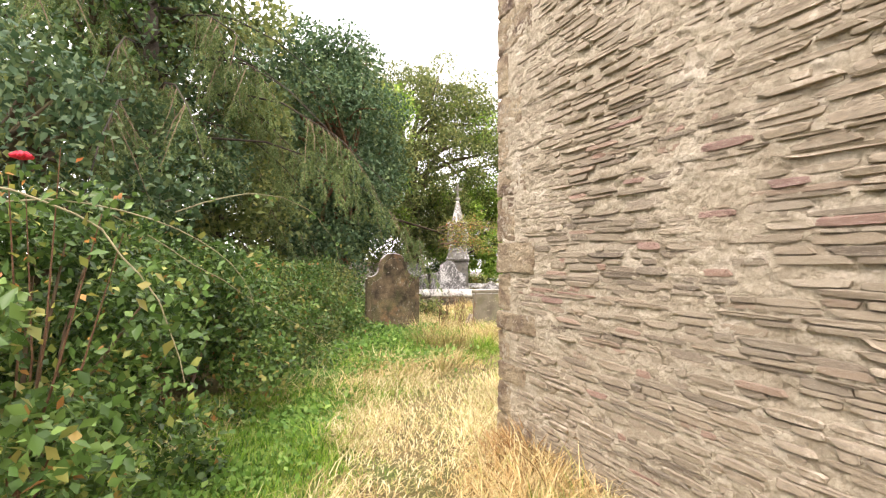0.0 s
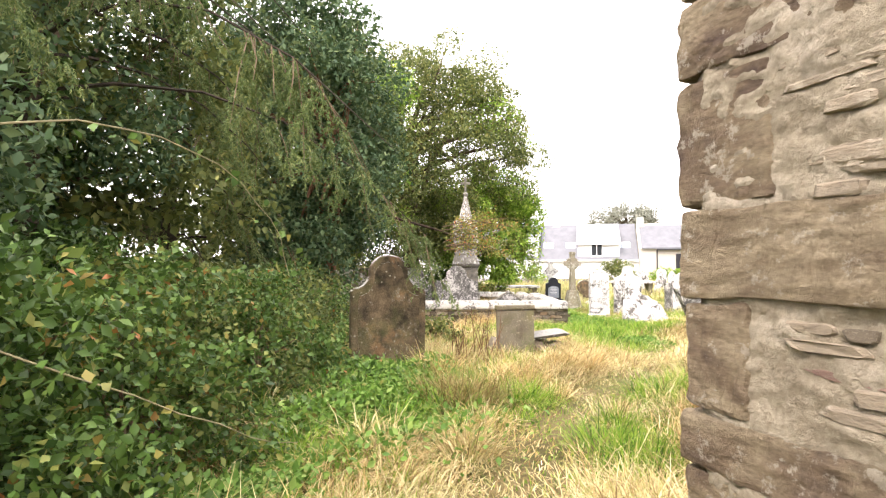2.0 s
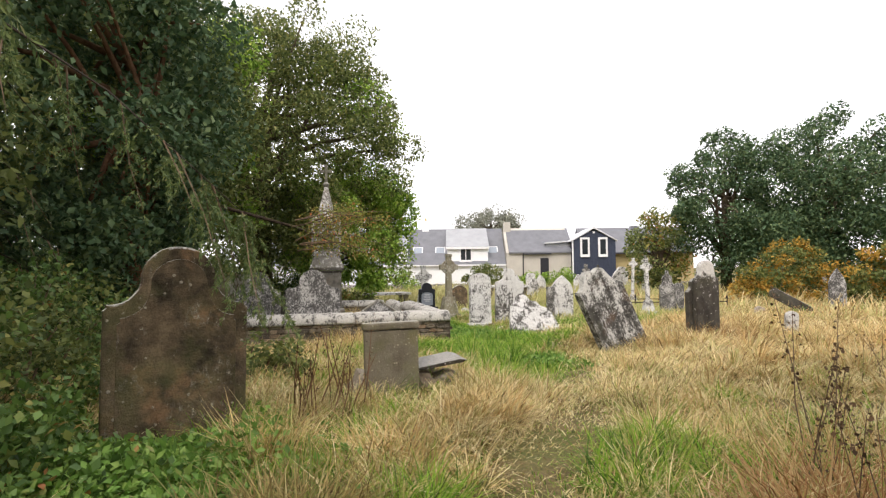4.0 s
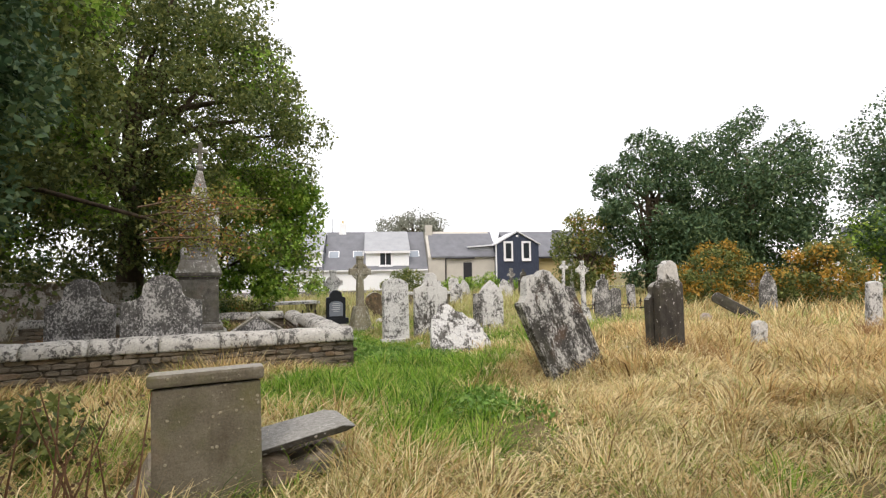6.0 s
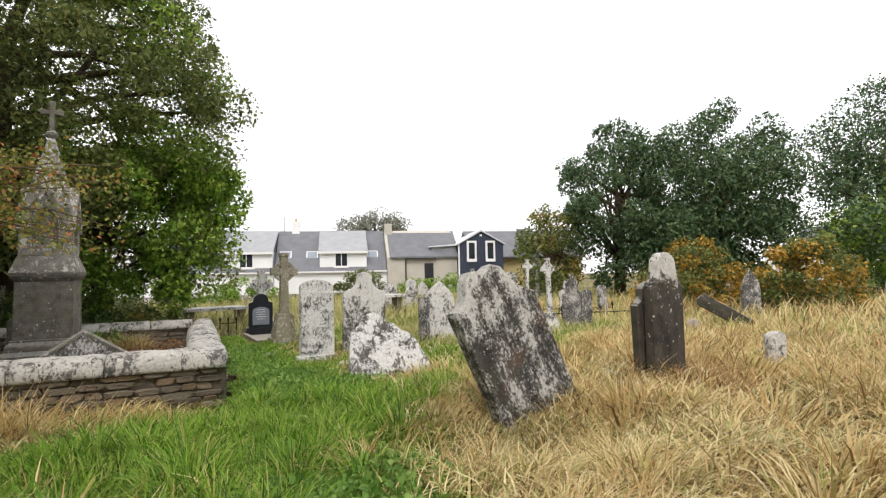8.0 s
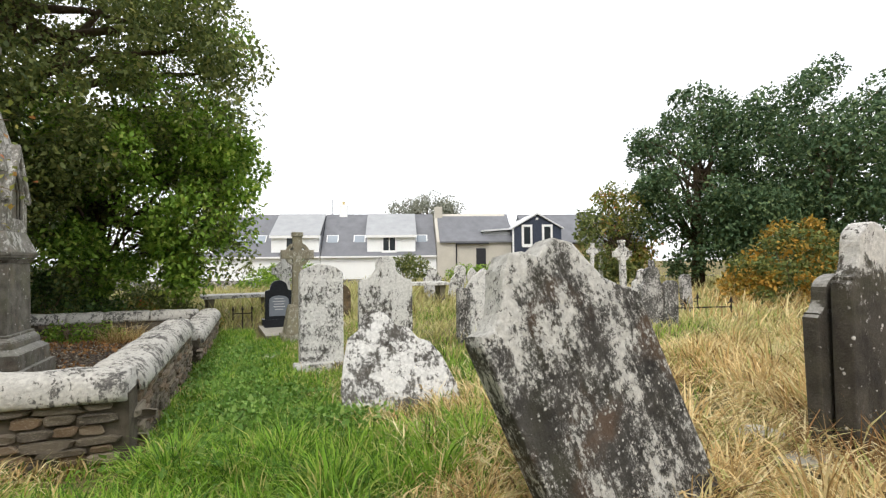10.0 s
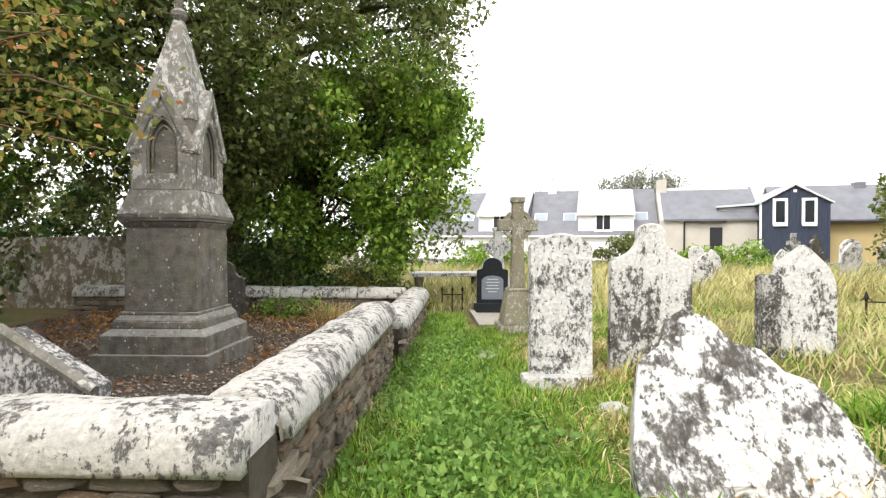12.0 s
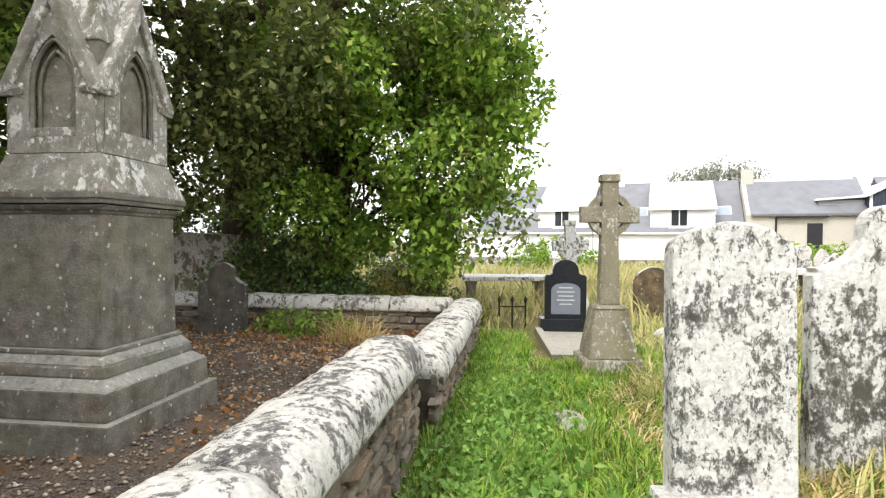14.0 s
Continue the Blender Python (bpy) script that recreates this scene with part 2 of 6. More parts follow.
M["bark"] = stone_mat("tree_bark", (0.05, 0.036, 0.024), (0.12, 0.085, 0.055), 0.0, moss=0.3, scale=12)
M["dark_bark"] = stone_mat("dark_spruce_bark", (0.03, 0.024, 0.018), (0.075, 0.058, 0.042), 0.0, scale=14)
M["red_bark"] = stone_mat("reddish_bark", (0.11, 0.055, 0.03), (0.2, 0.11, 0.06), 0.0, scale=12)
M["twig"] = plain_mat("twig", (0.16, 0.11, 0.07), 0.8, 0.3, 9)
M["cane"] = plain_mat("pale_cane", (0.3, 0.27, 0.16), 0.7, 0.3, 9)
M["render_white"] = plain_mat("white_render", (0.82, 0.83, 0.83), 0.8, 0.04, 0.6)
M["render_cream"] = plain_mat("cream_render", (0.52, 0.49, 0.43), 0.85, 0.1, 0.8)
M["render_yellow"] = plain_mat("yellow_render", (0.5, 0.4, 0.2), 0.85, 0.08, 0.8)
M["roof"] = plain_mat("slate_roof", (0.17, 0.175, 0.19), 0.6, 0.15, 1.5)
M["roof_pale"] = plain_mat("pale_slate_roof", (0.33, 0.34, 0.35), 0.6, 0.1, 1.5)
M["roof_white"] = plain_mat("pale_sheet_roof", (0.62, 0.63, 0.65), 0.5, 0.06, 1.0)
# Navy lightened to carry the haze between here and the house.
M["navy"] = plain_mat("navy_cladding", (0.045, 0.055, 0.085), 0.6, 0.15, 2)
M["trim"] = plain_mat("white_trim", (0.8, 0.8, 0.8), 0.5, 0.03, 2)
M["gutter"] = plain_mat("dark_gutter", (0.03, 0.03, 0.035), 0.5)
M["glass"] = plain_mat("window_glass", (0.03, 0.035, 0.04), 0.08, 0.2, 1)
M["sky_glass"] = plain_mat("skylight_glass", (0.3, 0.34, 0.38), 0.1, 0.1, 1)
M["straw"] = leaf_mat("straw_blades", [(0.0, (0.13, 0.085, 0.035)), (0.16, (0.34, 0.24, 0.11)), (0.28, (0.52, 0.4, 0.2)), (0.45, (0.66, 0.54, 0.3)), (0.7, (0.76, 0.67, 0.44)), (0.85, (0.42, 0.4, 0.16)), (1.0, (0.24, 0.28, 0.07))], 0.7, 0.3, gain=1.12)
M["dry"] = leaf_mat("dry_tall_blades", [(0.0, (0.12, 0.075, 0.03)), (0.25, (0.46, 0.31, 0.13)), (0.55, (0.62, 0.46, 0.23)), (0.8, (0.7, 0.58, 0.34)), (1.0, (0.34, 0.35, 0.11))], 0.7, 0.3, gain=1.1)
M["rust_dry"] = leaf_mat("rusty_dry_blades", [(0.0, (0.22, 0.11, 0.05)), (0.5, (0.4, 0.23, 0.1)), (1.0, (0.52, 0.38, 0.19))], 0.7, 0.2)
M["olive_dry"] = leaf_mat("olive_brown_blades", [(0.0, (0.1, 0.075, 0.025)), (0.35, (0.25, 0.19, 0.07)), (0.7, (0.44, 0.34, 0.15)), (0.9, (0.15, 0.19, 0.05)), (1.0, (0.56, 0.46, 0.24))], 0.7, 0.25)
M["field"] = leaf_mat("pale_field_blades", [(0.0, (0.2, 0.17, 0.07)), (0.15, (0.5, 0.42, 0.2)), (0.4, (0.4, 0.4, 0.14)), (0.7, (0.56, 0.5, 0.27)), (1.0, (0.26, 0.31, 0.08))], 0.7, 0.3)
M["grass"] = leaf_mat("green_blades", [(0.0, (0.035, 0.085, 0.012)), (0.22, (0.08, 0.18, 0.018)), (0.5, (0.19, 0.36, 0.035)), (0.75, (0.28, 0.42, 0.06)), (0.9, (0.36, 0.4, 0.1)), (1.0, (0.5, 0.44, 0.18))], 0.6, 0.4, gain=1.12)
M["herb"] = leaf_mat("green_herb_leaves", [(0.0, (0.07, 0.15, 0.025)), (0.6, (0.14, 0.26, 0.05)), (1.0, (0.24, 0.34, 0.09))], 0.5, 0.3, gain=1.15)
M["bramble"] = leaf_mat("bramble_leaves", [(0.0, (0.035, 0.07, 0.018)), (0.5, (0.07, 0.13, 0.03)), (0.82, (0.12, 0.19, 0.05)), (0.97, (0.2, 0.18, 0.05)), (1.0, (0.25, 0.1, 0.035))], 0.38, 0.25, gain=1.42)
M["ivy"] = leaf_mat("dark_ivy_leaves", [(0.0, (0.02, 0.045, 0.012)), (0.7, (0.045, 0.085, 0.02)), (1.0, (0.09, 0.14, 0.035))], 0.35, 0.2, gain=1.4)
M["needle"] = leaf_mat("spruce_needles", [(0.0, (0.085, 0.13, 0.05)), (0.5, (0.14, 0.2, 0.07)), (0.85, (0.2, 0.25, 0.085)), (1.0, (0.26, 0.26, 0.11))], 0.5, 0.35, gain=1.05)
M["leaf_green"] = leaf_mat("fresh_green_leaves", [(0.0, (0.055, 0.11, 0.014)), (0.5, (0.13, 0.22, 0.03)), (0.85, (0.2, 0.29, 0.05)), (1.0, (0.3, 0.34, 0.08))], 0.45, 0.45, gain=1.6)
M["leaf_dull"] = leaf_mat("dull_green_leaves", [(0.0, (0.04, 0.06, 0.02)), (0.5, (0.09, 0.11, 0.035)), (0.88, (0.14, 0.16, 0.05)), (1.0, (0.2, 0.19, 0.06))], 0.5, 0.4, gain=1.6)
# The high gain puts haze over the far trees into the leaf colour.
M["leaf_dark"] = leaf_mat("far_dark_leaves", [(0.0, (0.025, 0.05, 0.025)), (0.6, (0.05, 0.085, 0.04)), (1.0, (0.09, 0.12, 0.05))], 0.55, 0.2, gain=1.75)
# Grey-green base lightened: distance haze is painted into these leaves.
M["leaf_haze"] = leaf_mat("haze_paled_leaves", [(0.0, (0.2, 0.22, 0.18)), (0.6, (0.27, 0.28, 0.24)), (1.0, (0.34, 0.34, 0.28))], 0.7, 0.2)
M["leaf_orange"] = leaf_mat("autumn_orange_leaves", [(0.0, (0.12, 0.13, 0.03)), (0.35, (0.36, 0.22, 0.04)), (0.7, (0.5, 0.27, 0.05)), (1.0, (0.34, 0.3, 0.07))], 0.55, 0.3, gain=1.1)
M["leaf_autumn"] = leaf_mat("turning_leaves", [(0.0, (0.1, 0.13, 0.03)), (0.45, (0.2, 0.22, 0.05)), (0.75, (0.28, 0.25, 0.06)), (0.92, (0.36, 0.2, 0.06)), (1.0, (0.42, 0.12, 0.05))], 0.45, 0.35, gain=1.2)
M["pebble"] = leaf_mat("loose_gravel", [(0.0, (0.09, 0.068, 0.05)), (0.6, (0.24, 0.19, 0.145)), (0.9, (0.36, 0.31, 0.25)), (1.0, (0.46, 0.42, 0.36))], 0.85, 0.0)
M["fallen"] = leaf_mat("fallen_leaves", [(0.0, (0.18, 0.08, 0.035)), (0.5, (0.3, 0.14, 0.05)), (1.0, (0.38, 0.22, 0.09))], 0.7, 0.1)
M["dark_seed"] = leaf_mat("dark_seed_heads", [(0.0, (0.05, 0.03, 0.018)), (1.0, (0.15, 0.09, 0.05))], 0.8, 0.1)
M["petal"] = plain_mat("red_petals", (0.5, 0.02, 0.04), 0.5)

# ---- mesh helpers ----
rng = np.random.default_rng(11)


def fast_mesh(name, verts, faces):
    me = bpy.data.meshes.new(name)
    verts, faces = np.asarray(verts, np.float32), np.asarray(faces, np.int32)
    me.vertices.add(len(verts))
    me.vertices.foreach_set("co", verts.ravel())
    count, k = faces.shape
    me.loops.add(count * k)
    me.loops.foreach_set("vertex_index", faces.ravel())
    me.polygons.add(count)
    me.polygons.foreach_set("loop_start", np.arange(0, count * k, k, dtype=np.int32))
    me.polygons.foreach_set("loop_total", np.full(count, k, np.int32))
    me.update(calc_edges=True)
    return me


def thing(name, place, label, category, group="", m=None):
    ob = new(name)
    ob.empty_display_size = 0.1
    ob.matrix_world = m if m is not None else pose(*place)
    return tagged(ob, label, category, group)


def place_mesh(name, me, mat, parent=None, label="", m=None):
    ob = new(name, me)
    if not me.materials:
        me.materials.append(mat)
    if parent:
        ob.parent = parent
    if m is not None:
        ob.matrix_basis = m
    if label:
        ob["label"] = label
    return ob


def part(name, bm, mat, parent=None, label="", m=None, smooth=False):
    me = bpy.data.meshes.new(name)
    bmesh.ops.recalc_face_normals(bm, faces=bm.faces)
    if smooth:
        for f in bm.faces:
            f.smooth = True
    bm.to_mesh(me)
    bm.free()
    return place_mesh(name, me, mat, parent, label, m)


def structure(ob, label, category):
    return tagged(ob, label, category, kind="structure")


def add_box(bm, x0, x1, y0, y1, z0, z1, bevel=0.0):
    vs = [bm.verts.new((x, y, z)) for z in (z0, z1) for x, y in ((x0, y0), (x1, y0), (x1, y1), (x0, y1))]
    fs = [bm.faces.new([vs[i] for i in q]) for q in ((3, 2, 1, 0), (4, 5, 6, 7), (0, 1, 5, 4), (1, 2, 6, 5), (2, 3, 7, 6), (3, 0, 4, 7))]
    if bevel:
        es = {e for f in fs for e in f.edges}
        bmesh.ops.bevel(bm, geom=list(es), offset=bevel, segments=2, affect="EDGES", profile=0.6)


def box(*a, bevel=0.0):
    bm = bmesh.new()
    add_box(bm, *a, bevel=bevel)
    return bm


def add_frustum(bm, a, b, z0, z1, cx=0, cy=0):
    """A square block, half width a at z0 and b at z1."""
    lo = [bm.verts.new((cx + sx * a, cy + sy * a, z0)) for sx, sy in ((-1, -1), (1, -1), (1, 1), (-1, 1))]
    hi = [bm.verts.new((cx + sx * b, cy + sy * b, z1)) for sx, sy in ((-1, -1), (1, -1), (1, 1), (-1, 1))]
    bm.faces.new(lo[::-1])
    bm.faces.new(hi)
    for i in range(4):
        bm.faces.new((lo[i], lo[(i + 1) % 4], hi[(i + 1) % 4], hi[i]))


def prism(outline, y0, y1, bevel=0.0, rough=0.0):
    """An upright plate of an outline in x and z, from y0 to y1."""
    bm = bmesh.new()
    pts = []
    for i, (x, z) in enumerate(outline):
        pts.append((x + rough * (noise.noise((x * 9, z * 9, 3.1))), z + rough * noise.noise((x * 9, z * 9, 7.7))))
    front = [bm.verts.new((x, y0, z)) for x, z in pts]
    back = [bm.verts.new((x, y1, z)) for x, z in pts]
    f1, f2 = bm.faces.new(front), bm.faces.new(back[::-1])
    k = len(pts)
    for i in range(k):
        bm.faces.new((front[i], back[i], back[(i + 1) % k], front[(i + 1) % k]))
    if bevel:
        bmesh.ops.recalc_face_normals(bm, faces=bm.faces)
        bmesh.ops.bevel(bm, geom=list(set(f1.edges) | set(f2.edges)), offset=bevel, segments=2, affect="EDGES", profile=0.5)
    return bm


def add_tube(bm, pts, radii, sides=8):
    pts = [Vector(p) for p in pts]
    rings = []
    for i, p in enumerate(pts):
        d = (pts[min(i + 1, len(pts) - 1)] - pts[max(i - 1, 0)]).normalized()
        a = d.orthogonal().normalized()
        b = d.cross(a)
        if rings:
            ref = rings[-1][0].co - pts[i - 1]
            a = (ref - d * ref.dot(d)).normalized()
            b = d.cross(a)
        rings.append([bm.verts.new(p + float(radii[i]) * (math.cos(t) * a + math.sin(t) * b)) for t in (2 * math.pi * k / sides for k in range(sides))])
    for r0, r1 in zip(rings, rings[1:]):
        for k in range(sides):
            bm.faces.new((r0[k], r0[(k + 1) % sides], r1[(k + 1) % sides], r1[k]))
    bm.faces.new(rings[0][::-1])
    bm.faces.new(rings[-1])


def tube(pts, radii, sides=8):
    bm = bmesh.new()
    add_tube(bm, pts, radii, sides)
    return bm


def unit(v):
    return v / np.maximum(np.linalg.norm(v, axis=1, keepdims=True), 1e-9)


def leaf_arrays(P, size, aspect=0.55, direction=None, spread=1.0, fold=0.25, seed=0):
    """Folded four-cornered leaves at the points P: two triangles each side of the midrib."""
    r = np.random.default_rng(seed)
    k = len(P)
    d = r.normal(size=(k, 3)) * spread
    if direction is not None:
        d = d + direction
    d = unit(d)
    up = unit(r.normal(size=(k, 3)) * 0.7 + np.array((0, 0, 1.0)))
    side = unit(np.cross(d, up) + 1e-6)
    nrm = np.cross(side, d)
    s = (size * r.uniform(0.6, 1.3, k))[:, None]
    tip = P + d * s
    mid = P + d * s * 0.45
    left = mid + side * s * aspect * 0.5 + nrm * s * fold * 0.4
    right = mid - side * s * aspect * 0.5 + nrm * s * fold * 0.4
    V = np.stack((P, right, tip, left), 1).reshape(-1, 3)
    i = np.arange(k)[:, None] * 4
    F = np.concatenate((i + np.array((0, 1, 2)), i + np.array((0, 2, 3))))
    return V, F


def ball_points(centers, radii, per, seed=0, flat=0.8, shell=0.45):
    r = np.random.default_rng(seed)
    out = []
    for c, rad in zip(centers, radii):
        d = unit(r.normal(size=(per, 3)))
        q = (shell + (1 - shell) * r.random(per))[:, None] ** 0.8
        out.append(np.asarray(c) + d * q * rad * np.array((1, 1, flat)))
    return np.concatenate(out)


def hummock(x, y):
    """The lie of the ground."""
    def ease(a):
        q = np.clip(a, 0, 1)
        return q * q * (3 - 2 * q)
    z = -0.25 * ease((y - 12) / 7) * (1 - 0.6 * ease((x - 4) / 4))
    z = z - 0.2 * np.exp(-(((x - 4.7) / 0.9) ** 2 + ((y - 12.75) / 0.75) ** 2)) - 0.08 * np.exp(-(((x - 3.6) / 1.2) ** 2 + ((y - 13.2) / 1.2) ** 2))
    z = z + 0.02 * np.sin(x * 2.1 + 1.3 * np.sin(y * 0.9)) * np.sin(y * 1.7 + x * 0.6) + 0.012 * np.sin(x * 5.3 + y * 3.1)
    return z


def gz(x, y):
    return float(hummock(np.float64(x), np.float64(y)))


def wob(x, y, s=1.0, k=0.0):
    """Smooth patches between about -1 and 1."""
    x, y = x * s, y * s
    return (np.sin(1.7 * x + 2.3 * np.sin(0.9 * y + k)) + np.sin(2.3 * y + 1.9 * np.sin(1.3 * x + 2 * k)) + np.sin(0.8 * x - 1.1 * y + k)) / 3


PATH = np.array([(0, -6), (-0.05, 0), (-0.2, 3), (-0.1, 5), (0.5, 6.8), (1.5, 8.4), (2.4, 9.7), (3.2, 11.0), (3.55, 12.4), (3.5, 14), (3.45, 17), (3.5, 26)], float)


def path_gap(x, y):
    """Distance from the trodden line."""
    best = np.full(np.shape(x), 99.0)
    for (ax, ay), (bx, by) in zip(PATH, PATH[1:]):
        t = np.clip(((x - ax) * (bx - ax) + (y - ay) * (by - ay)) / ((bx - ax) ** 2 + (by - ay) ** 2), 0, 1)
        best = np.minimum(best, np.hypot(x - ax - t * (bx - ax), y - ay - t * (by - ay)))
    return best


# ---- ground ----
def axis(lo, hi, step, far):
    inner = list(np.arange(lo, hi + step / 2, step))
    grow, out, d = step, [], hi
    while d < far:
        grow *= 1.5
        d += grow
        out.append(d)
    left, d, grow = [], lo, step
    while d > -far:
        grow *= 1.5
        d -= grow
        left.append(d)
    return np.array(left[::-1] + inner + out)


gx, gy = axis(-6, 22, 0.25, 900), axis(-5, 40, 0.25, 900)
XX, YY = np.meshgrid(gx, gy)
ZZ = hummock(XX, YY)
ZZ = np.where(YY > 43, ZZ - 0.5 * np.clip((YY - 43) / 3, 0, 1), ZZ)
nx, ny = len(gx), len(gy)
ii = (np.arange(ny - 1)[:, None] * nx + np.arange(nx - 1)[None, :]).ravel()
ground = place_mesh("ground", fast_mesh("ground", np.stack((XX, YY, ZZ), -1).reshape(-1, 3), np.stack((ii, ii + 1, ii + nx + 1, ii + nx), 1)), M["ground"])
ground.data.shade_smooth()
structure(ground, "uneven graveyard ground of soil and matted dry grass", "ground")

# ---- masonry ----
def stone_meshes(name, count, seed):
    """Unit stones: irregular eight-sided plates, 1 long, 1 high and 1 deep, face outwards along -y."""
    r = np.random.default_rng(seed)
    made = []
    for q in range(count):
        base = [(-0.5, -0.32), (-0.36, -0.5), (0.33, -0.5), (0.5, -0.3), (0.5, 0.28), (0.35, 0.5), (-0.38, 0.5), (-0.5, 0.3)]
        ring = np.array(base) + r.normal(0, 0.045, (8, 2))
        inner = ring * r.uniform(0.8, 0.93) + r.normal(0, 0.02, (8, 2))
        y1 = -0.72 + r.normal(0, 0.08, 8)
        y2 = -1.0 + r.normal(0, 0.14, 8)
        V = [(x, 0.3, z) for x, z in ring] + [(x, y, z) for (x, z), y in zip(ring, y1)] + [(x, y, z) for (x, z), y in zip(inner, y2)]
        bm = bmesh.new()
        vs = [bm.verts.new(v) for v in V]
        for a in (0, 8):
            for k in range(8):
                bm.faces.new((vs[a + k], vs[a + (k + 1) % 8], vs[a + 8 + (k + 1) % 8], vs[a + 8 + k]))
        bm.faces.new([vs[16 + k] for k in range(8)])
        bmesh.ops.recalc_face_normals(bm, faces=bm.faces)
        me = bpy.data.meshes.new(name)
        bm.to_mesh(me)
        bm.free()
        made.append(me)
    return made


def lay_stones(parent, frame_m, length, z0, z1, course, long_, depth, meshes, mat, seed, near, cap=290, skip=None, fill=0.95, wave=0.0):
    """Courses of rubble on a wall's face. near(u, z): rank; the first ones are objects, the rest one joined mesh."""
    r = np.random.default_rng(seed)
    items, z = [], z0
    while z < z1:
        h = r.uniform(*course)
        u = -r.uniform(0, long_[1])
        while u < length:
            w = r.uniform(*long_) * (1.35 if h < sum(course) / 2 else 1.0)
            mid = u + w / 2
            if -0.02 < mid < length and not (skip and skip(mid, z, w)) and r.random() < fill:
                items.append((mid, z + h / 2 + r.normal(0, 0.004) + wave * noise.noise((mid * 1.1, z * 2.0, 4.0)), w * r.uniform(0.86, 0.97), h * r.uniform(0.68, 0.95), r.uniform(*depth), r.normal(0, 0.009), int(r.integers(len(meshes)))))
            u += w
        z += h
    items.sort(key=lambda q: near(q[0], q[1]))
    V, F, at = [], [], 0
    for i, (u, zc, w, h, d, tilt, q) in enumerate(items):
        m = frame_m @ pose(u, 0, zc, 0, math.degrees(tilt), 0) @ Matrix.Diagonal((w, d, h, 1))
        if i < cap:
            ob = new("stone", meshes[q])
            if not meshes[q].materials:
                meshes[q].materials.append(mat)
            ob.parent = parent
            ob.matrix_basis = m
        else:
            me = meshes[q]
            for f in me.polygons:
                F.append([at + k for k in f.vertices])
            for v in me.vertices:
                V.append(m @ v.co)
            at += len(me.vertices)
    if V:
        me = bpy.data.meshes.new("rubble")
        me.from_pydata(V, [], F)
        ob = place_mesh("rubble", me, mat, parent)
        ob["kind"] = "stuff"


# church tower: corner at (0.45, 4.15); the face passed runs back beside the walk
TC = Vector((0.45, 4.15, 0))
FACE = 110.8
tower = thing("wall_tower", (0, 0, 0), "tall church wall of thin coursed slate in cream lime mortar", "wall", m=pose(0.45, 4.15, 0))
tower["kind"] = "structure"
ca, sa = math.cos(radians(FACE)), math.sin(radians(FACE))
# local frame of the face: u runs from the far end to the corner, -y points at the walk
TFACE = pose(0, 0, 0, 0, 0, FACE + 180)
bm = bmesh.new()
add_box(bm, 0.0, 6.5, 0.02, 6.0, -0.4, 7.5)
part("core", bm, M["mortar"], tower, "rough lime mortar core", pose(0, 0, 0, 0, 0, FACE + 180))
# mortar skin with real unevenness
us, zs = np.linspace(0.0, 3.7, 310), np.linspace(-0.15, 3.7, 340)
UU, WW = np.meshgrid(us, zs)
rel = np.zeros_like(UU)
for i in range(UU.shape[0]):
    for j in range(UU.shape[1]):
        p = Vector((UU[i, j] * 6, WW[i, j] * 17 + 0.8 * noise.noise((UU[i, j] * 1.1, WW[i, j] * 2, 4)), 0.3))
        q = Vector((UU[i, j] * 34, WW[i, j] * 44, 1.7))
        rel[i, j] = 0.005 * noise.noise(p) + 0.008 * noise.noise(p * 2.3) + 0.009 * noise.noise(q) + 0.005 * noise.noise(q * 2.1) + 0.012 * noise.noise(Vector((UU[i, j] * 1.3, WW[i, j] * 1.3, 5)))
YS = -0.006 - rel
edge = np.clip(UU / 0.04, 0, 1)
nu, nz = len(us), len(zs)
ii = (np.arange(nz - 1)[:, None] * nu + np.arange(nu - 1)[None, :]).ravel()
skin = place_mesh("mortar", fast_mesh("mortar", np.stack((UU, YS * edge + 0.02 * (1 - edge), WW), -1).reshape(-1, 3), np.stack((ii, ii + 1, ii + nu + 1, ii + nu), 1)), M["mortar"], tower, "", TFACE)
skin.data.shade_smooth()
slates = stone_meshes("stone", 14, 3)
QUOINS = []
zq, kq = -0.1, 0
rq = np.random.default_rng(5)
while zq < 4.3:
    hq = rq.uniform(0.14, 0.36)
    lq = (0.42, 0.2)[kq % 2] * rq.uniform(0.7, 1.25)
    QUOINS.append((zq, zq + hq, lq))
    zq, kq = zq + hq, kq + 1


def in_quoin(u, z, w):
    return any(a - 0.02 < z + 0.02 < b and u - w / 2 < l for a, b, l in QUOINS)


lay_stones(tower, TFACE, 3.7, -0.1, 3.9, (0.014, 0.046), (0.06, 0.36), (0.006, 0.021), slates, M["slate_piece"], 21, lambda u, z: abs(u - 1.6) + abs(z - 1.3) * 1.2, 295, in_quoin, 0.82, 0.02)
for a, b, l in QUOINS:
    bm = box(-0.03 + rq.uniform(-0.012, 0.012), l, -0.018 + rq.uniform(-0.008, 0.008), 0.3, a + 0.007, b - 0.007, bevel=0.016)
    bmesh.ops.subdivide_edges(bm, edges=[e for e in bm.edges if e.calc_length() > 0.1], cuts=9, use_grid_fill=True)
    for v in bm.verts:
        bed = Vector((v.co.x * 5, v.co.y * 5, v.co.z * 26 + a * 9))
        v.co += 0.012 * noise.noise_vector(v.co * 6 + Vector((0, 0, a))) + 0.006 * noise.noise_vector(v.co * 24)
        v.co.y += 0.004 * noise.noise(bed) + 0.007 * noise.noise(v.co * 40)
        v.co.x += 0.006 * noise.noise(bed + Vector((3, 1, 0))) + 0.005 * noise.noise(v.co * 37)
    part("quoin", bm, M["quoin"], tower, "", TFACE)

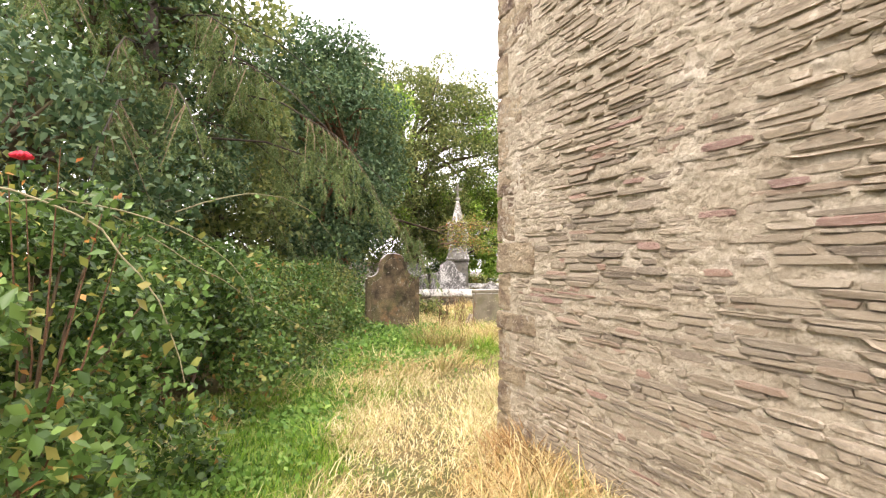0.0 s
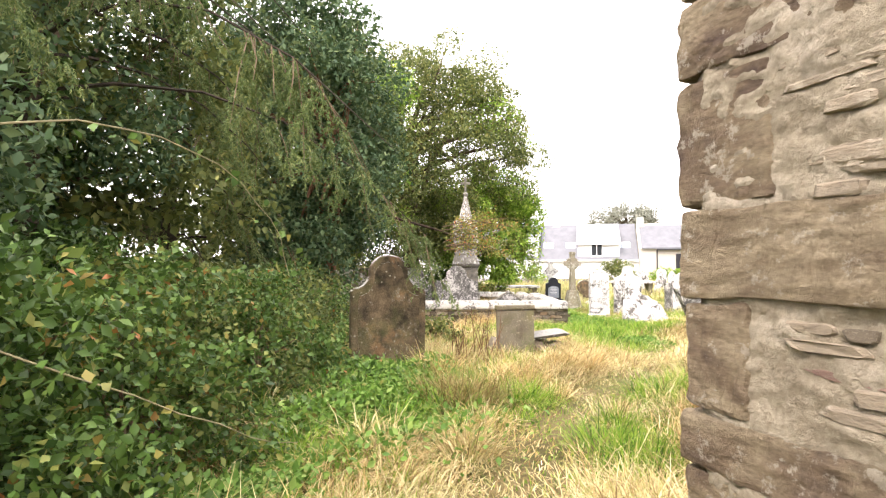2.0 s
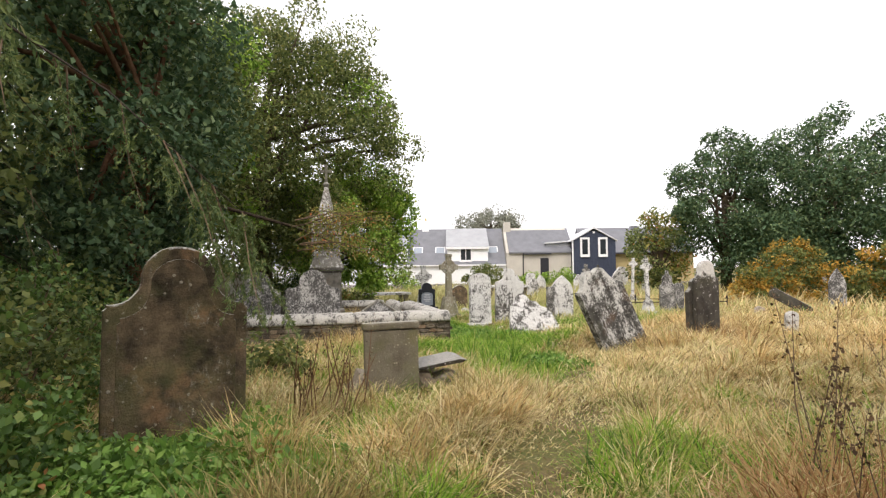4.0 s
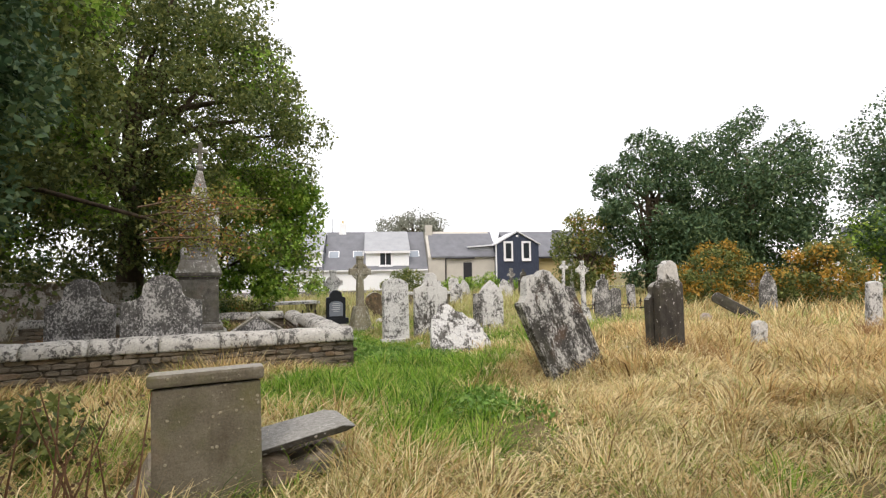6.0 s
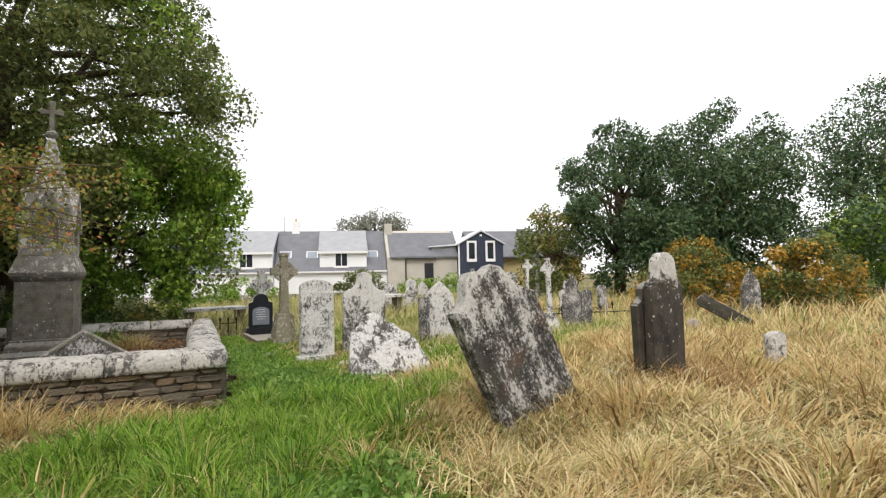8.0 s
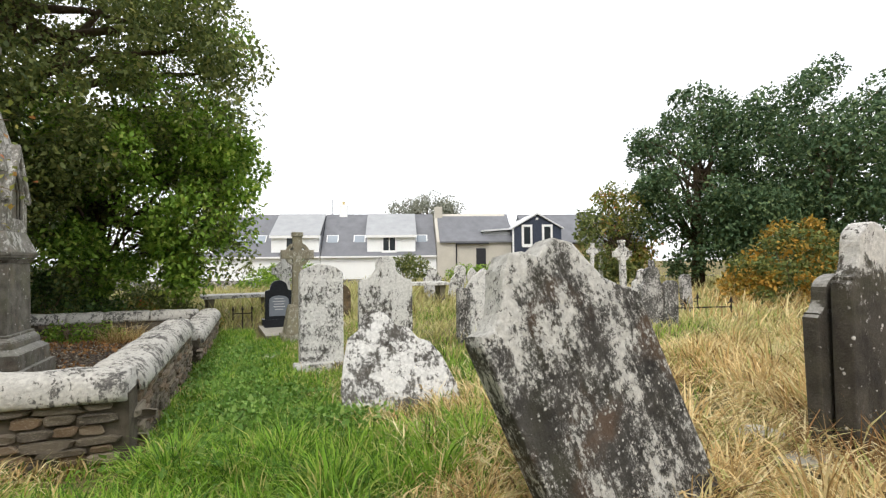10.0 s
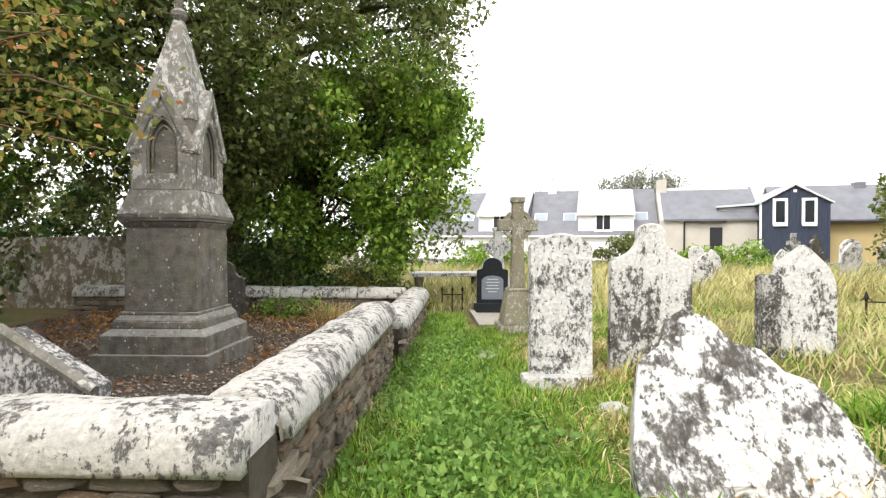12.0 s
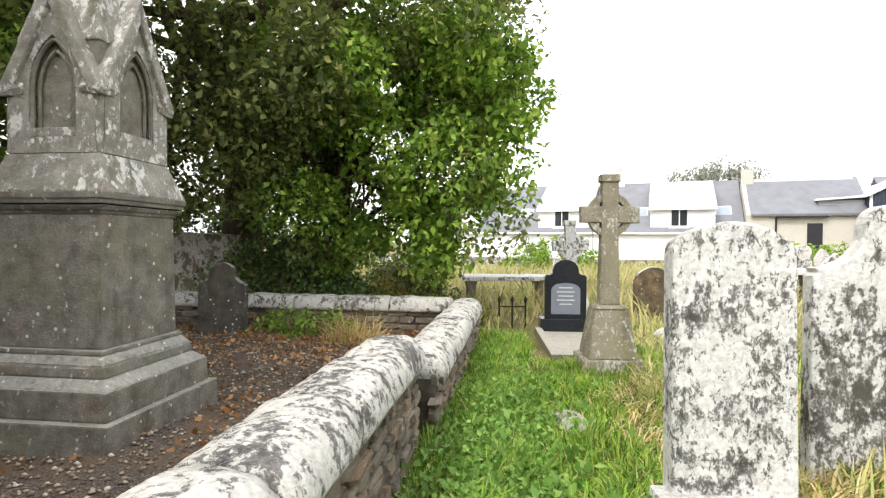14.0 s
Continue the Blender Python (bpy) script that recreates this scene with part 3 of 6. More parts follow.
# low wall round the family plot
rubble = stone_meshes("stone", 12, 8)


def low_wall(name, start, end, top, width, label, outer=True, inner=True, seed=1, near=None, cope=0.75, base=-0.45, face="rubble_piece"):
    """A rubble wall from start to end with round-backed coping stones."""
    a, b = Vector((*start, 0)), Vector((*end, 0))
    length = (b - a).length
    ang = math.degrees(math.atan2(b.y - a.y, b.x - a.x))
    ob = thing(name, (0, 0, 0), label, "wall", m=pose(a.x, a.y, 0, 0, 0, ang))
    ob["kind"] = "structure"
    part("core", box(0, length, -width / 2 + 0.02, width / 2 - 0.02, base, top - 0.16), M["earth"], ob, "dark earthy mortar")
    near = near or (lambda u, z: u)
    if outer:
        lay_stones(ob, pose(0, -width / 2 + 0.03, 0), length, base + 0.1, top - 0.19, (0.04, 0.1), (0.09, 0.3), (0.03, 0.055), rubble, M[face], seed, near, 190)
    if inner:
        lay_stones(ob, pose(length, width / 2 - 0.03, 0, 0, 0, 180), length, base + 0.1, top - 0.19, (0.06, 0.13), (0.14, 0.36), (0.03, 0.05), rubble, M["rubble_piece"], seed + 1, near, 90)
    r = np.random.default_rng(seed + 5)
    u = 0.0
    while u < length - 0.05:
        l = min(r.uniform(0.8, 1.2) * cope, length - u)
        if length - u - l < 0.3:
            l = length - u
        half = width / 2 + 0.05
        n_seg, n_arc = max(4, int(l / 0.07)), 14
        bm = bmesh.new()
        rings = []
        for i in range(n_seg + 1):
            q = i / n_seg
            x = u + 0.006 + (l - 0.012) * q
            pinch = 1 - 0.06 * (max(0, 1 - q * n_seg) + max(0, 1 - (1 - q) * n_seg))
            ring = []
            for k in range(n_arc + 1):
                t = math.pi * k / n_arc
                cy, cz = -half * math.copysign(abs(math.cos(t)) ** 0.7, math.cos(t)) * pinch, 0.2 * math.sin(t) ** 0.75 * pinch
                v = Vector((x, cy, top - 0.2 + cz + (0.03 if k in (0, n_arc) else 0)))
                v += 0.016 * noise.noise_vector(v * 5 + Vector((seed * 3.1, 0, 0))) + 0.007 * noise.noise_vector(v * 17)
                ring.append(bm.verts.new(v))
            lo1 = bm.verts.new((x, half * 0.96, top - 0.2))
            lo0 = bm.verts.new((x, -half * 0.96, top - 0.2))
            rings.append(ring + [lo1, lo0])
        k = len(rings[0])
        for r0, r1 in zip(rings, rings[1:]):
            for j in range(k):
                bm.faces.new((r0[j], r0[(j + 1) % k], r1[(j + 1) % k], r1[j]))
        bm.faces.new(rings[0])
        bm.faces.new(rings[-1][::-1])
        part("coping", bm, M["coping"], ob, "round-backed coping stone white with lichen", smooth=True)
        u += l
    return ob


low_wall("wall_plot_south", (-3.6, 15.62), (2.79, 15.62), 0.5, 0.34, "low rubble wall with white-lichened round coping", seed=31, near=lambda u, z: -u)
low_wall("wall_plot_east", (2.62, 15.82), (2.66, 19.4), 0.49, 0.34, "low rubble wall with white-lichened coping beside a grass path", seed=41, face="rubble_lit_lichen")
low_wall("wall_plot_east_lower", (2.76, 19.55), (2.82, 23.35), 0.31, 0.34, "lower stretch of rubble wall with lichened coping", seed=51, face="rubble_lit_lichen")
low_wall("wall_plot_north", (2.6, 23.5), (-3.6, 23.6), 0.3, 0.34, "low mossy rubble wall at the plot's back", seed=61, outer=False)

# old boundary wall behind the plot
bw = thing("wall_boundary", (0, 0, 0), "old rendered boundary wall with white lichen blotches", "wall", m=pose(-3.7, 24.4, 0, 0, 0, 0))
bw["kind"] = "structure"
bm = box(-8, 2.4, 0, 0.4, -0.5, 1.2)
bmesh.ops.subdivide_edges(bm, edges=bm.edges[:], cuts=12, use_grid_fill=True)
for v in bm.verts:
    v.co += 0.06 * noise.noise_vector(v.co * 1.5)
part("core", bm, M["boundary"], bw)

# plot floor
bm = bmesh.new()
bmesh.ops.create_grid(bm, x_segments=40, y_segments=40, size=1)
for v in bm.verts:
    x, y = -0.4 + v.co.x * 3.0, 19.6 + v.co.y * 3.9
    v.co = (x, y, gz(x, y) + 0.06 + 0.02 * noise.noise((x * 2, y * 2, 0)))
plot = structure(part("plot_floor", bm, M["gravel"], smooth=True), "dark gravel floor of the plot with fallen leaves", "gravel")
r_ = np.random.default_rng(75)
k_ = 9000
px, py = r_.uniform(-1.6, 2.42, k_), r_.uniform(15.9, 23.2, k_)
shell = np.array(((1, 0, 0), (-1, 0, 0), (0, 1, 0), (0, -1, 0), (0, 0, 1), (0, 0, -1)), float)
size_ = r_.uniform(0.008, 0.022, k_)[:, None, None] * r_.uniform(0.6, 1.2, (k_, 6, 1))
V = (np.stack((px, py, hummock(px, py) + 0.07), 1)[:, None, :] + shell[None] * size_ * np.array((1.2, 1.0, 0.7))).reshape(-1, 3)
tri_ = np.array(((0, 2, 4), (2, 1, 4), (1, 3, 4), (3, 0, 4), (2, 0, 5), (1, 2, 5), (3, 1, 5), (0, 3, 5)))
F = (np.arange(k_)[:, None, None] * 6 + tri_[None]).reshape(-1, 3)
tagged(place_mesh("gravel", fast_mesh("gravel", V, F), M["pebble"]), "brown and grey loose gravel on the plot floor", "gravel", kind="stuff")
r_ = np.random.default_rng(77)
k_ = 5200
px, py = r_.uniform(-3.2, 2.4, k_), 15.9 + 7.4 * r_.random(k_) ** 0.55
P = np.stack((px, py, hummock(px, py) + 0.085), 1)
keep_ = (wob(px, py, 1.1, 3) + 1.3 * (py - 19.5) / 4 > r_.uniform(-0.6, 1.0, k_))
V, F = leaf_arrays(P[keep_], 0.06, 0.7, np.array((0, 0, 0.0)), 1.0, 0.2, 5)
V[:, 2] = np.clip(V[:, 2], V[:, 2].min(), None)
fl = place_mesh("fallen_leaves", fast_mesh("fallen_leaves", V, F), M["fallen"])
tagged(fl, "rust-brown fallen leaves on dark gravel", "leaves", kind="stuff")

# ---- gravestones ----
def arc(cx, cz, rx, rz, a0, a1, k=10):
    return [(cx + rx * math.cos(radians(a0 + (a1 - a0) * i / k)), cz + rz * math.sin(radians(a0 + (a1 - a0) * i / k))) for i in range(k + 1)]


def outline_round(w, h, rise=None):
    rise = w / 2 if rise is None else rise
    return [(-w / 2, -0.25), (w / 2, -0.25)] + arc(0, h - rise, w / 2, rise, 0, 180, 18)


def outline_shoulder(w, h, neck=0.5, shoulder=0.74, scoop=0.1):
    """Rounded head between hollowed shoulders."""
    rad, zs_ = w * neck / 2, h * shoulder
    neck_z = h - rad
    right = [(w / 2, -0.25), (w / 2, zs_ - 0.02), (w / 2 - 0.02, zs_)] + arc(w / 2 - 0.015, neck_z, max(w / 2 - rad - 0.02, 0.02), max(neck_z - zs_, 0.03) * 0.9, 270, 180, 7) + [(rad + 0.004, neck_z + 0.03)]
    head = arc(0, neck_z + 0.03, rad, rad - 0.03, 8, 172, 16)
    left = [(-x, z) for x, z in right[::-1]]
    return right + head + left


def outline_point(w, h, sweep=0.55):
    z0 = h * sweep
    side = [(w / 2 * (1 - (i / 9) ** 1.9), z0 + (h - z0) * (i / 9) ** 0.9) for i in range(10)]
    return [(-w / 2, -0.25), (w / 2, -0.25)] + side + [(-x, z) for x, z in side[::-1][1:]]


def outline_ogee(w, h):
    right = [(w / 2, -0.25), (w / 2, h * 0.62)] + arc(w / 2, h * 0.76, w * 0.2, h * 0.14, 270, 180, 5) + arc(w * 0.1, h * 0.78, w * 0.22, h * 0.12, 0, 90, 5) + [(0.03, h)]
    return right + [(-x, z) for x, z in right[::-1]]


def outline_cross(w, h, bar=0.16, arm_z=0.74, arm=0.14):
    b, z0, z1 = w * bar, h * arm_z, h * arm_z + arm
    return [(-w * 0.32, -0.25), (w * 0.32, -0.25), (w * 0.3, h * 0.42), (b, h * 0.5), (b, z0 - 0.03), (w / 2, z0), (w / 2, z1), (b, z1 + 0.03), (b * 0.9, h), (-b * 0.9, h), (-b, z1 + 0.03), (-w / 2, z1), (-w / 2, z0), (-b, z0 - 0.03), (-b, h * 0.5), (-w * 0.3, h * 0.42)]


def headstone(place, turn, outline, thick, mat, label, lean=0.0, back=0.0, group="", rough=0.012, name="headstone", sink=0.0):
    """One upright gravestone. lean: degrees to its right; back: degrees that the top tips away."""
    x, y = place
    ob = part(name, prism(outline, -thick / 2, thick / 2, 0.014, rough), mat, None, "", pose(x, y, gz(x, y) - sink, -back, lean, turn))
    return tagged(ob, label, "gravestone", group)


big = thing("headstone", (0, 0, 0), "large brown headstone with rounded head and hollow shoulders, in nettles", "gravestone", m=pose(-0.91, 9.58, gz(-0.91, 9.58), -2, 1, 20))
part("slab", prism(outline_shoulder(0.97, 1.5, 0.5, 0.7), -0.07, 0.07, 0.016, 0.012), M["brown_stone"], big)
part("moulding", prism(outline_shoulder(0.8, 1.4, 0.46, 0.68), -0.074, -0.06, 0.004, 0.006), M["brown_stone"], big)
headstone((-0.9, 16.3), 2, outline_shoulder(0.84, 1.46, 0.5, 0.74), 0.12, M["half_lichen"], "grey-brown shouldered headstone behind the low wall", 1, 2)
headstone((0.16, 15.99), 6, outline_shoulder(1.04, 1.46, 0.48, 0.74), 0.13, M["half_lichen"], "wide dark shouldered headstone with white lichen spots", 0, 3)
headstone((4.49, 18.7), 3, outline_round(0.59, 1.44, 0.17), 0.14, M["lichen_stone"], "white-lichened headstone with a gently arched top", 0.5, 3)
headstone((5.5, 19.2), -2, outline_shoulder(0.82, 1.5, 0.34, 0.74), 0.13, M["white_topped"], "shouldered headstone mottled with white lichen", 1, 2)
# base plinth of the arched stone
bm = box(-0.34, 0.34, -0.12, 0.1, -0.2, 0.13, bevel=0.025)
tagged(part("plinth_stone", bm, M["lichen_stone"], None, "", pose(4.46, 18.64, gz(4.46, 18.64), 0, 0, 3)), "white-lichened plinth under an arched headstone", "plinth")
# the toppled pair of stones by the path
rk = [(-0.46, -0.3), (0.56, -0.3), (0.53, 0.14), (0.46, 0.4), (0.36, 0.52), (0.27, 0.56), (0.18, 0.66), (0.06, 0.7), (-0.02, 0.82), (-0.12, 0.87), (-0.22, 0.83), (-0.27, 0.7), (-0.38, 0.62), (-0.44, 0.45), (-0.47, 0.2)]
headstone((4.84, 16.02), -8, [(x * 1.05, z * 1.2) for x, z in rk], 0.16, M["broken"], "broken white-lichened headstone tipped back in grass", -4, 34, rough=0.03, sink=0.02)
# the big leaning stone
lean_outline = [(0.45, -0.3), (0.46, 1.09), (0.43, 1.12), (0.36, 1.15), (0.29, 1.24), (0.23, 1.36), (0.17, 1.46), (0.1, 1.51), (0.03, 1.5), (-0.03, 1.475), (-0.09, 1.52), (-0.17, 1.525), (-0.24, 1.47), (-0.29, 1.37), (-0.34, 1.31), (-0.4, 1.28), (-0.46, 1.275), (-0.475, 1.23), (-0.455, -0.3)]
headstone((5.34, 13.34), 10.5, lean_outline, 0.15, M["lean_stone"], "leaning headstone with dark and white lichen", -21, 9, rough=0.025, sink=0.02)
# dark stone with a second slab behind it
headstone((7.05, 13.44), 4, outline_shoulder(0.5, 1.42, 0.6, 0.76), 0.12, M["white_headed"], "narrow dark headstone with a white lichened head", 1, 1)
headstone((7.0, 13.57), 3, outline_shoulder(0.5, 1.12, 0.6, 0.78), 0.1, M["dark_stone"], "dark slab standing behind a narrow headstone", 0, 2)
tagged(part("kerb_stone", box(-0.3, 0.3, -0.1, 0.1, -0.1, 0.1, bevel=0.03), M["panel_stone"], None, "", pose(6.55, 13.45, gz(6.5, 13.4), 0, 5, 20)), "low mossy kerb stone in dry grass", "kerb")
headstone((9.0, 13.5), -30, outline_round(0.21, 0.44, 0.08), 0.16, M["lichen_stone"], "small white-topped marker stone in dry grass", 3, 0)
headstone((7.3, 19.6), -6, outline_point(0.66, 1.22, 0.6), 0.14, M["lichen_stone"], "pointed headstone mottled with white lichen", 1, 2)
headstone((6.95, 19.62), -6, outline_round(0.2, 0.9, 0.03), 0.2, M["half_lichen"], "square dark stone stump with a flat top", 0, 0)
headstone((6.26, 15.5), 10, outline_point(0.3, 0.34, 0.3), 0.16, M["half_lichen"], "small broken footstone in grass", 5, 10)
headstone((13.6, 36.2), 0, outline_round(0.6, 1.17, 0.25), 0.15, M["lichen_stone"], "white-lichened round headstone in the far grass", -2, 0)
headstone((14.3, 36.1), 0, outline_point(0.6, 1.05, 0.5), 0.15, M["lichen_stone"], "far white-lichened leaning headstone", -8, 0)
headstone((11.0, 19.75), -15, outline_ogee(0.46, 1.3), 0.14, M["half_lichen"], "headstone with a tall pointed white head", 0, 0)
headstone((11.3, 19.6), -15, outline_round(0.28, 0.9, 0.1), 0.14, M["half_lichen"], "narrow dark white-spotted headstone", 1, 0)
headstone((12.6, 13.8), -40, outline_round(0.23, 1.02, 0.05), 0.2, M["lichen_stone"], "pale square stone post in dry grass", 2, 0)
headstone((11.26, 16.5), -25, outline_round(0.24, 0.36, 0.1), 0.12, M["pink_stone"], "small pale pink stone in grass", 0, 0)
headstone((14.8, 32.0), -10, outline_point(0.72, 1.1, 0.45), 0.15, M["lichen_stone"], "white headstone leaning to one side", -12, 0)
headstone((16.07, 33.8), 0, outline_cross(0.46, 1.66, 0.2), 0.14, M["half_lichen"], "grey stone cross on a tapered shaft", 0, 0)
headstone((16.8, 33.7), 0, outline_ogee(0.6, 1.61), 0.15, M["dark_stone"], "dark headstone with a shaped head", 0, 0)
headstone((18.0, 33.6), 0, outline_point(0.71, 1.31, 0.5), 0.15, M["lichen_stone"], "white pointed headstone in the far grass", 2, 0)
headstone((20.6, 37.2), 0, outline_round(0.9, 1.5, 0.4), 0.16, M["lichen_stone"], "white round-headed headstone by the hedge", 3, 0)
headstone((22.3, 37.2), 0, outline_shoulder(0.9, 1.5, 0.5, 0.75), 0.16, M["half_lichen"], "grey shouldered headstone by the hedge", 0, 0)
headstone((-0.44, 22.75), 8, outline_shoulder(0.64, 1.04, 0.5, 0.72), 0.12, M["dark_stone"], "dark shouldered headstone beside the plot wall", -1, 2)
headstone((5.72, 24.98), 0, outline_round(0.62, 0.9, 0.3), 0.14, M["brown_stone"], "brown round-headed headstone beyond the cross", 0, 0)
headstone((28.0, 27.5), -50, outline_round(0.4, 1.3, 0.1), 0.2, M["lichen_stone"], "pale narrow stone before dark trees", 6, 0)
headstone((28.7, 26.9), -50, outline_round(0.4, 1.3, 0.1), 0.2, M["half_lichen"], "dark narrow stone before dark trees", 0, 0)
headstone((29.2, 25.8), -50, outline_round(0.9, 1.9, 0.2), 0.2, M["half_lichen"], "grey leaning slab before dark trees", -35, 0)
headstone((13.2, 16.5), -35, outline_round(0.27, 1.3, 0.08), 0.14, M["dark_stone"], "fallen dark slab lying aslant in grass", -58, 10)
headstone((22.5, 24.0), -40, outline_round(0.5, 1.2, 0.2), 0.16, M["half_lichen"], "grey stone against orange bushes", 0, 0)
headstone((17.6, 19.6), -40, outline_point(0.5, 1.3, 0.5), 0.16, M["half_lichen"], "dark pointed stone in the far grass", 0, 0)

headstone((9.55, 28.6), -5, outline_shoulder(0.62, 1.12, 0.5, 0.72), 0.15, M["broken"], "mottled shouldered headstone before the hedge", -4, 0)
headstone((10.35, 28.7), -5, outline_point(0.5, 1.0, 0.5), 0.15, M["broken"], "mottled pointed headstone before the hedge", 8, 0)
headstone((12.9, 22.3), -12, outline_shoulder(0.5, 1.1, 0.5, 0.7), 0.14, M["broken"], "white-topped shouldered stone in tall grass", 3, 0)
headstone((13.7, 21.6), -14, outline_round(0.26, 0.95, 0.1), 0.14, M["half_lichen"], "narrow lichened stone in tall grass", -3, 0)

# tomb panel and broken slab
panel = thing("box_tomb", (0, 0, 0), "weathered sandstone end panel of a box tomb", "tomb", m=pose(0.87, 10.58, gz(0.87, 10.58) - 0.07, -2, -1, 0))
part("panel", box(-0.27, 0.27, -0.06, 0.06, -0.25, 0.78, bevel=0.012), M["panel_stone"], panel)
part("cap", box(-0.288, 0.288, -0.08, 0.08, 0.79, 0.86, bevel=0.018), M["panel_stone"], panel, "moulded cap with pale lichen")
bm = prism([(-0.4, -0.035), (0.36, -0.04), (0.44, 0.0), (0.34, 0.04), (-0.4, 0.035)], -0.24, 0.24, 0.012, 0.03)
tagged(part("broken_slab", bm, M["dark_stone"], None, "", pose(1.34, 10.84, gz(1.3, 10.9) + 0.31, 8, -5, 14) @ Matrix.Diagonal((0.8, 0.62, 0.5, 1))), "broken lichened tomb slab lying tilted on rubble", "slab")
for i, (x, y, s) in enumerate(((1.2, 10.74, 0.19), (1.46, 10.86, 0.17), (1.58, 11.0, 0.15), (0.66, 10.86, 0.24), (1.25, 11.0, 0.2))):
    bm = bmesh.new()
    bmesh.ops.create_icosphere(bm, subdivisions=2, radius=s)
    for v in bm.verts:
        v.co *= 1 + 0.5 * noise.noise(v.co * 6 + Vector((i * 3, 0, 0)))
        v.co.z *= 0.75
    tagged(part("tomb_rubble_stone", bm, M["rubble_piece"], None, "", pose(x, y, gz(x, y) + 0.1)), "dark rubble stone under a broken slab", "stone", "rubble under the slab")

for i, (x, y, s_, mt, lb) in enumerate(((5.45, 23.3, 0.16, "lichen_stone", "rounded pale boulder beside the cross"), (4.72, 17.75, 0.12, "lichen_stone", "small white-lichened rock in the grass"), (3.85, 19.9, 0.12, "panel_stone", "small grey stone sunk in the path"), (6.65, 13.85, 0.14, "lichen_stone", "white-topped loose stone in dry grass"))):
    bm = bmesh.new()
    bmesh.ops.create_icosphere(bm, subdivisions=3, radius=s_)
    for v in bm.verts:
        v.co *= 1 + 0.45 * noise.noise(v.co * 5 + Vector((i * 7, 0, 0)))
        v.co.z *= 0.7 if i != 2 else 0.3
        v.co.y *= 1 if i != 2 else 1.8
    tagged(part("rock", bm, M[mt], None, "", pose(x, y, gz(x, y) + 0.05), True), lb, "rock")

# gable-shaped coffin stone inside the plot
bm = prism([(-0.4, -0.6), (0.4, -0.6), (0.4, 0.0), (0.0, 0.27), (-0.4, 0.0)], -0.1, 0.1, 0.02, 0.01)
wedge = tagged(part("gabled_tomb_stone", bm, M["half_lichen"], None, "", pose(1.43, 16.1, 0.42, 0, 0, 4)), "gable-shaped tomb stone with pale edges inside the plot", "tomb")

for sx in (-1, 1):
    part("edge_moulding", tube([(sx * 0.42, -0.09, 0.0), (0, -0.09, 0.285)], [0.028, 0.028], 6), M["spire_stone"], wedge, "pale moulded edge")

# ---- the spired monument ----
mon = thing("spired_monument", (0, 0, 0), "tall grey stone monument with gablets and a pale spire", "monument", m=pose(0.53, 19.34, -0.2))
def tier(name, steps, mat, label="", bevel=0.012):
    bm = bmesh.new()
    for a, b, z0, z1 in steps:
        add_frustum(bm, a, b, z0, z1)
    bmesh.ops.bevel(bm, geom=bm.edges[:], offset=bevel, segments=2, affect="EDGES", profile=0.6)
    return part(name, bm, mat, mon, label)


tier("plinth", [(0.59, 0.585, -0.1, 0.2)], M["grey_stone"])
tier("plinth", [(0.535, 0.53, 0.2, 0.38)], M["grey_stone"])
tier("base_moulding", [(0.525, 0.45, 0.38, 0.44), (0.455, 0.445, 0.44, 0.51), (0.445, 0.4, 0.51, 0.57)], M["grey_stone"])
tier("base_moulding", [(0.405, 0.4, 0.57, 0.6)], M["grey_stone"], "", 0.008)
tier("die", [(0.372, 0.36, 0.6, 1.45)], M["grey_stone"], "smooth grey die with white lichen spots")
tier("cornice", [(0.365, 0.375, 1.45, 1.475), (0.385, 0.405, 1.475, 1.505), (0.41, 0.412, 1.515, 1.545), (0.422, 0.425, 1.545, 1.585)], M["grey_stone"], "", 0.006)
tier("weathering", [(0.422, 0.33, 1.585, 1.84)], M["spire_stone"])
tier("shaft", [(0.285, 0.285, 1.82, 2.62)], M["grey_stone"])
for q in range(4):
    m = pose(0, 0, 0, 0, 0, 90 * q)
    half = [(0.0, 1.84), (0.0, 1.95), (0.165, 1.95), (0.165, 2.25)] + arc(-0.1, 2.25, 0.265, 0.36, 0, 67, 8) + [(0.0, 2.585), (0.0, 2.84), (0.292, 2.27), (0.305, 1.84)]
    for sx in (1, -1):
        part("gablet", prism([(sx * x, z) for x, z in half], -0.335, -0.2, 0.0), M["spire_stone"], mon, "", m)
        part("gablet_coping", prism([(sx * x, z) for x, z in ((0.0, 2.93), (0.36, 2.25), (0.345, 2.215), (0.27, 2.235), (0.0, 2.775))], -0.37, -0.2, 0.012, 0.008), M["spire_stone"], mon, "", m)
    for k, rad, dy in ((0.93, 0.014, -0.318), (0.72, 0.012, -0.298)):
        ring = [(-0.165 * k, 1.955), (-0.165 * k, 2.25)] + [(-x * k, z) for x, z in arc(-0.1, 2.25, 0.265, 0.36 * k, 0, 67, 7)]
        pts = [(x, dy, z) for x, z in ring + [(-x, z) for x, z in ring[::-1]]]
        bm = bmesh.new()
        add_tube(bm, pts, [rad] * len(pts), 6)
        part("niche_moulding", bm, M["grey_stone"], mon, "", m)
    part("niche_sill", prism([(-0.17, 1.94), (0.17, 1.94), (0.15, 2.0), (-0.15, 2.0)], -0.337, -0.25, 0.006), M["spire_stone"], mon, "", m)
    part("corner_shaft", box(0.285, 0.33, -0.33, -0.285, 1.84, 2.24, bevel=0.008), M["spire_stone"], mon, "", m)
    part("kneeler", box(0.27, 0.36, -0.36, -0.27, 2.2, 2.275, bevel=0.012), M["spire_stone"], mon, "", m)
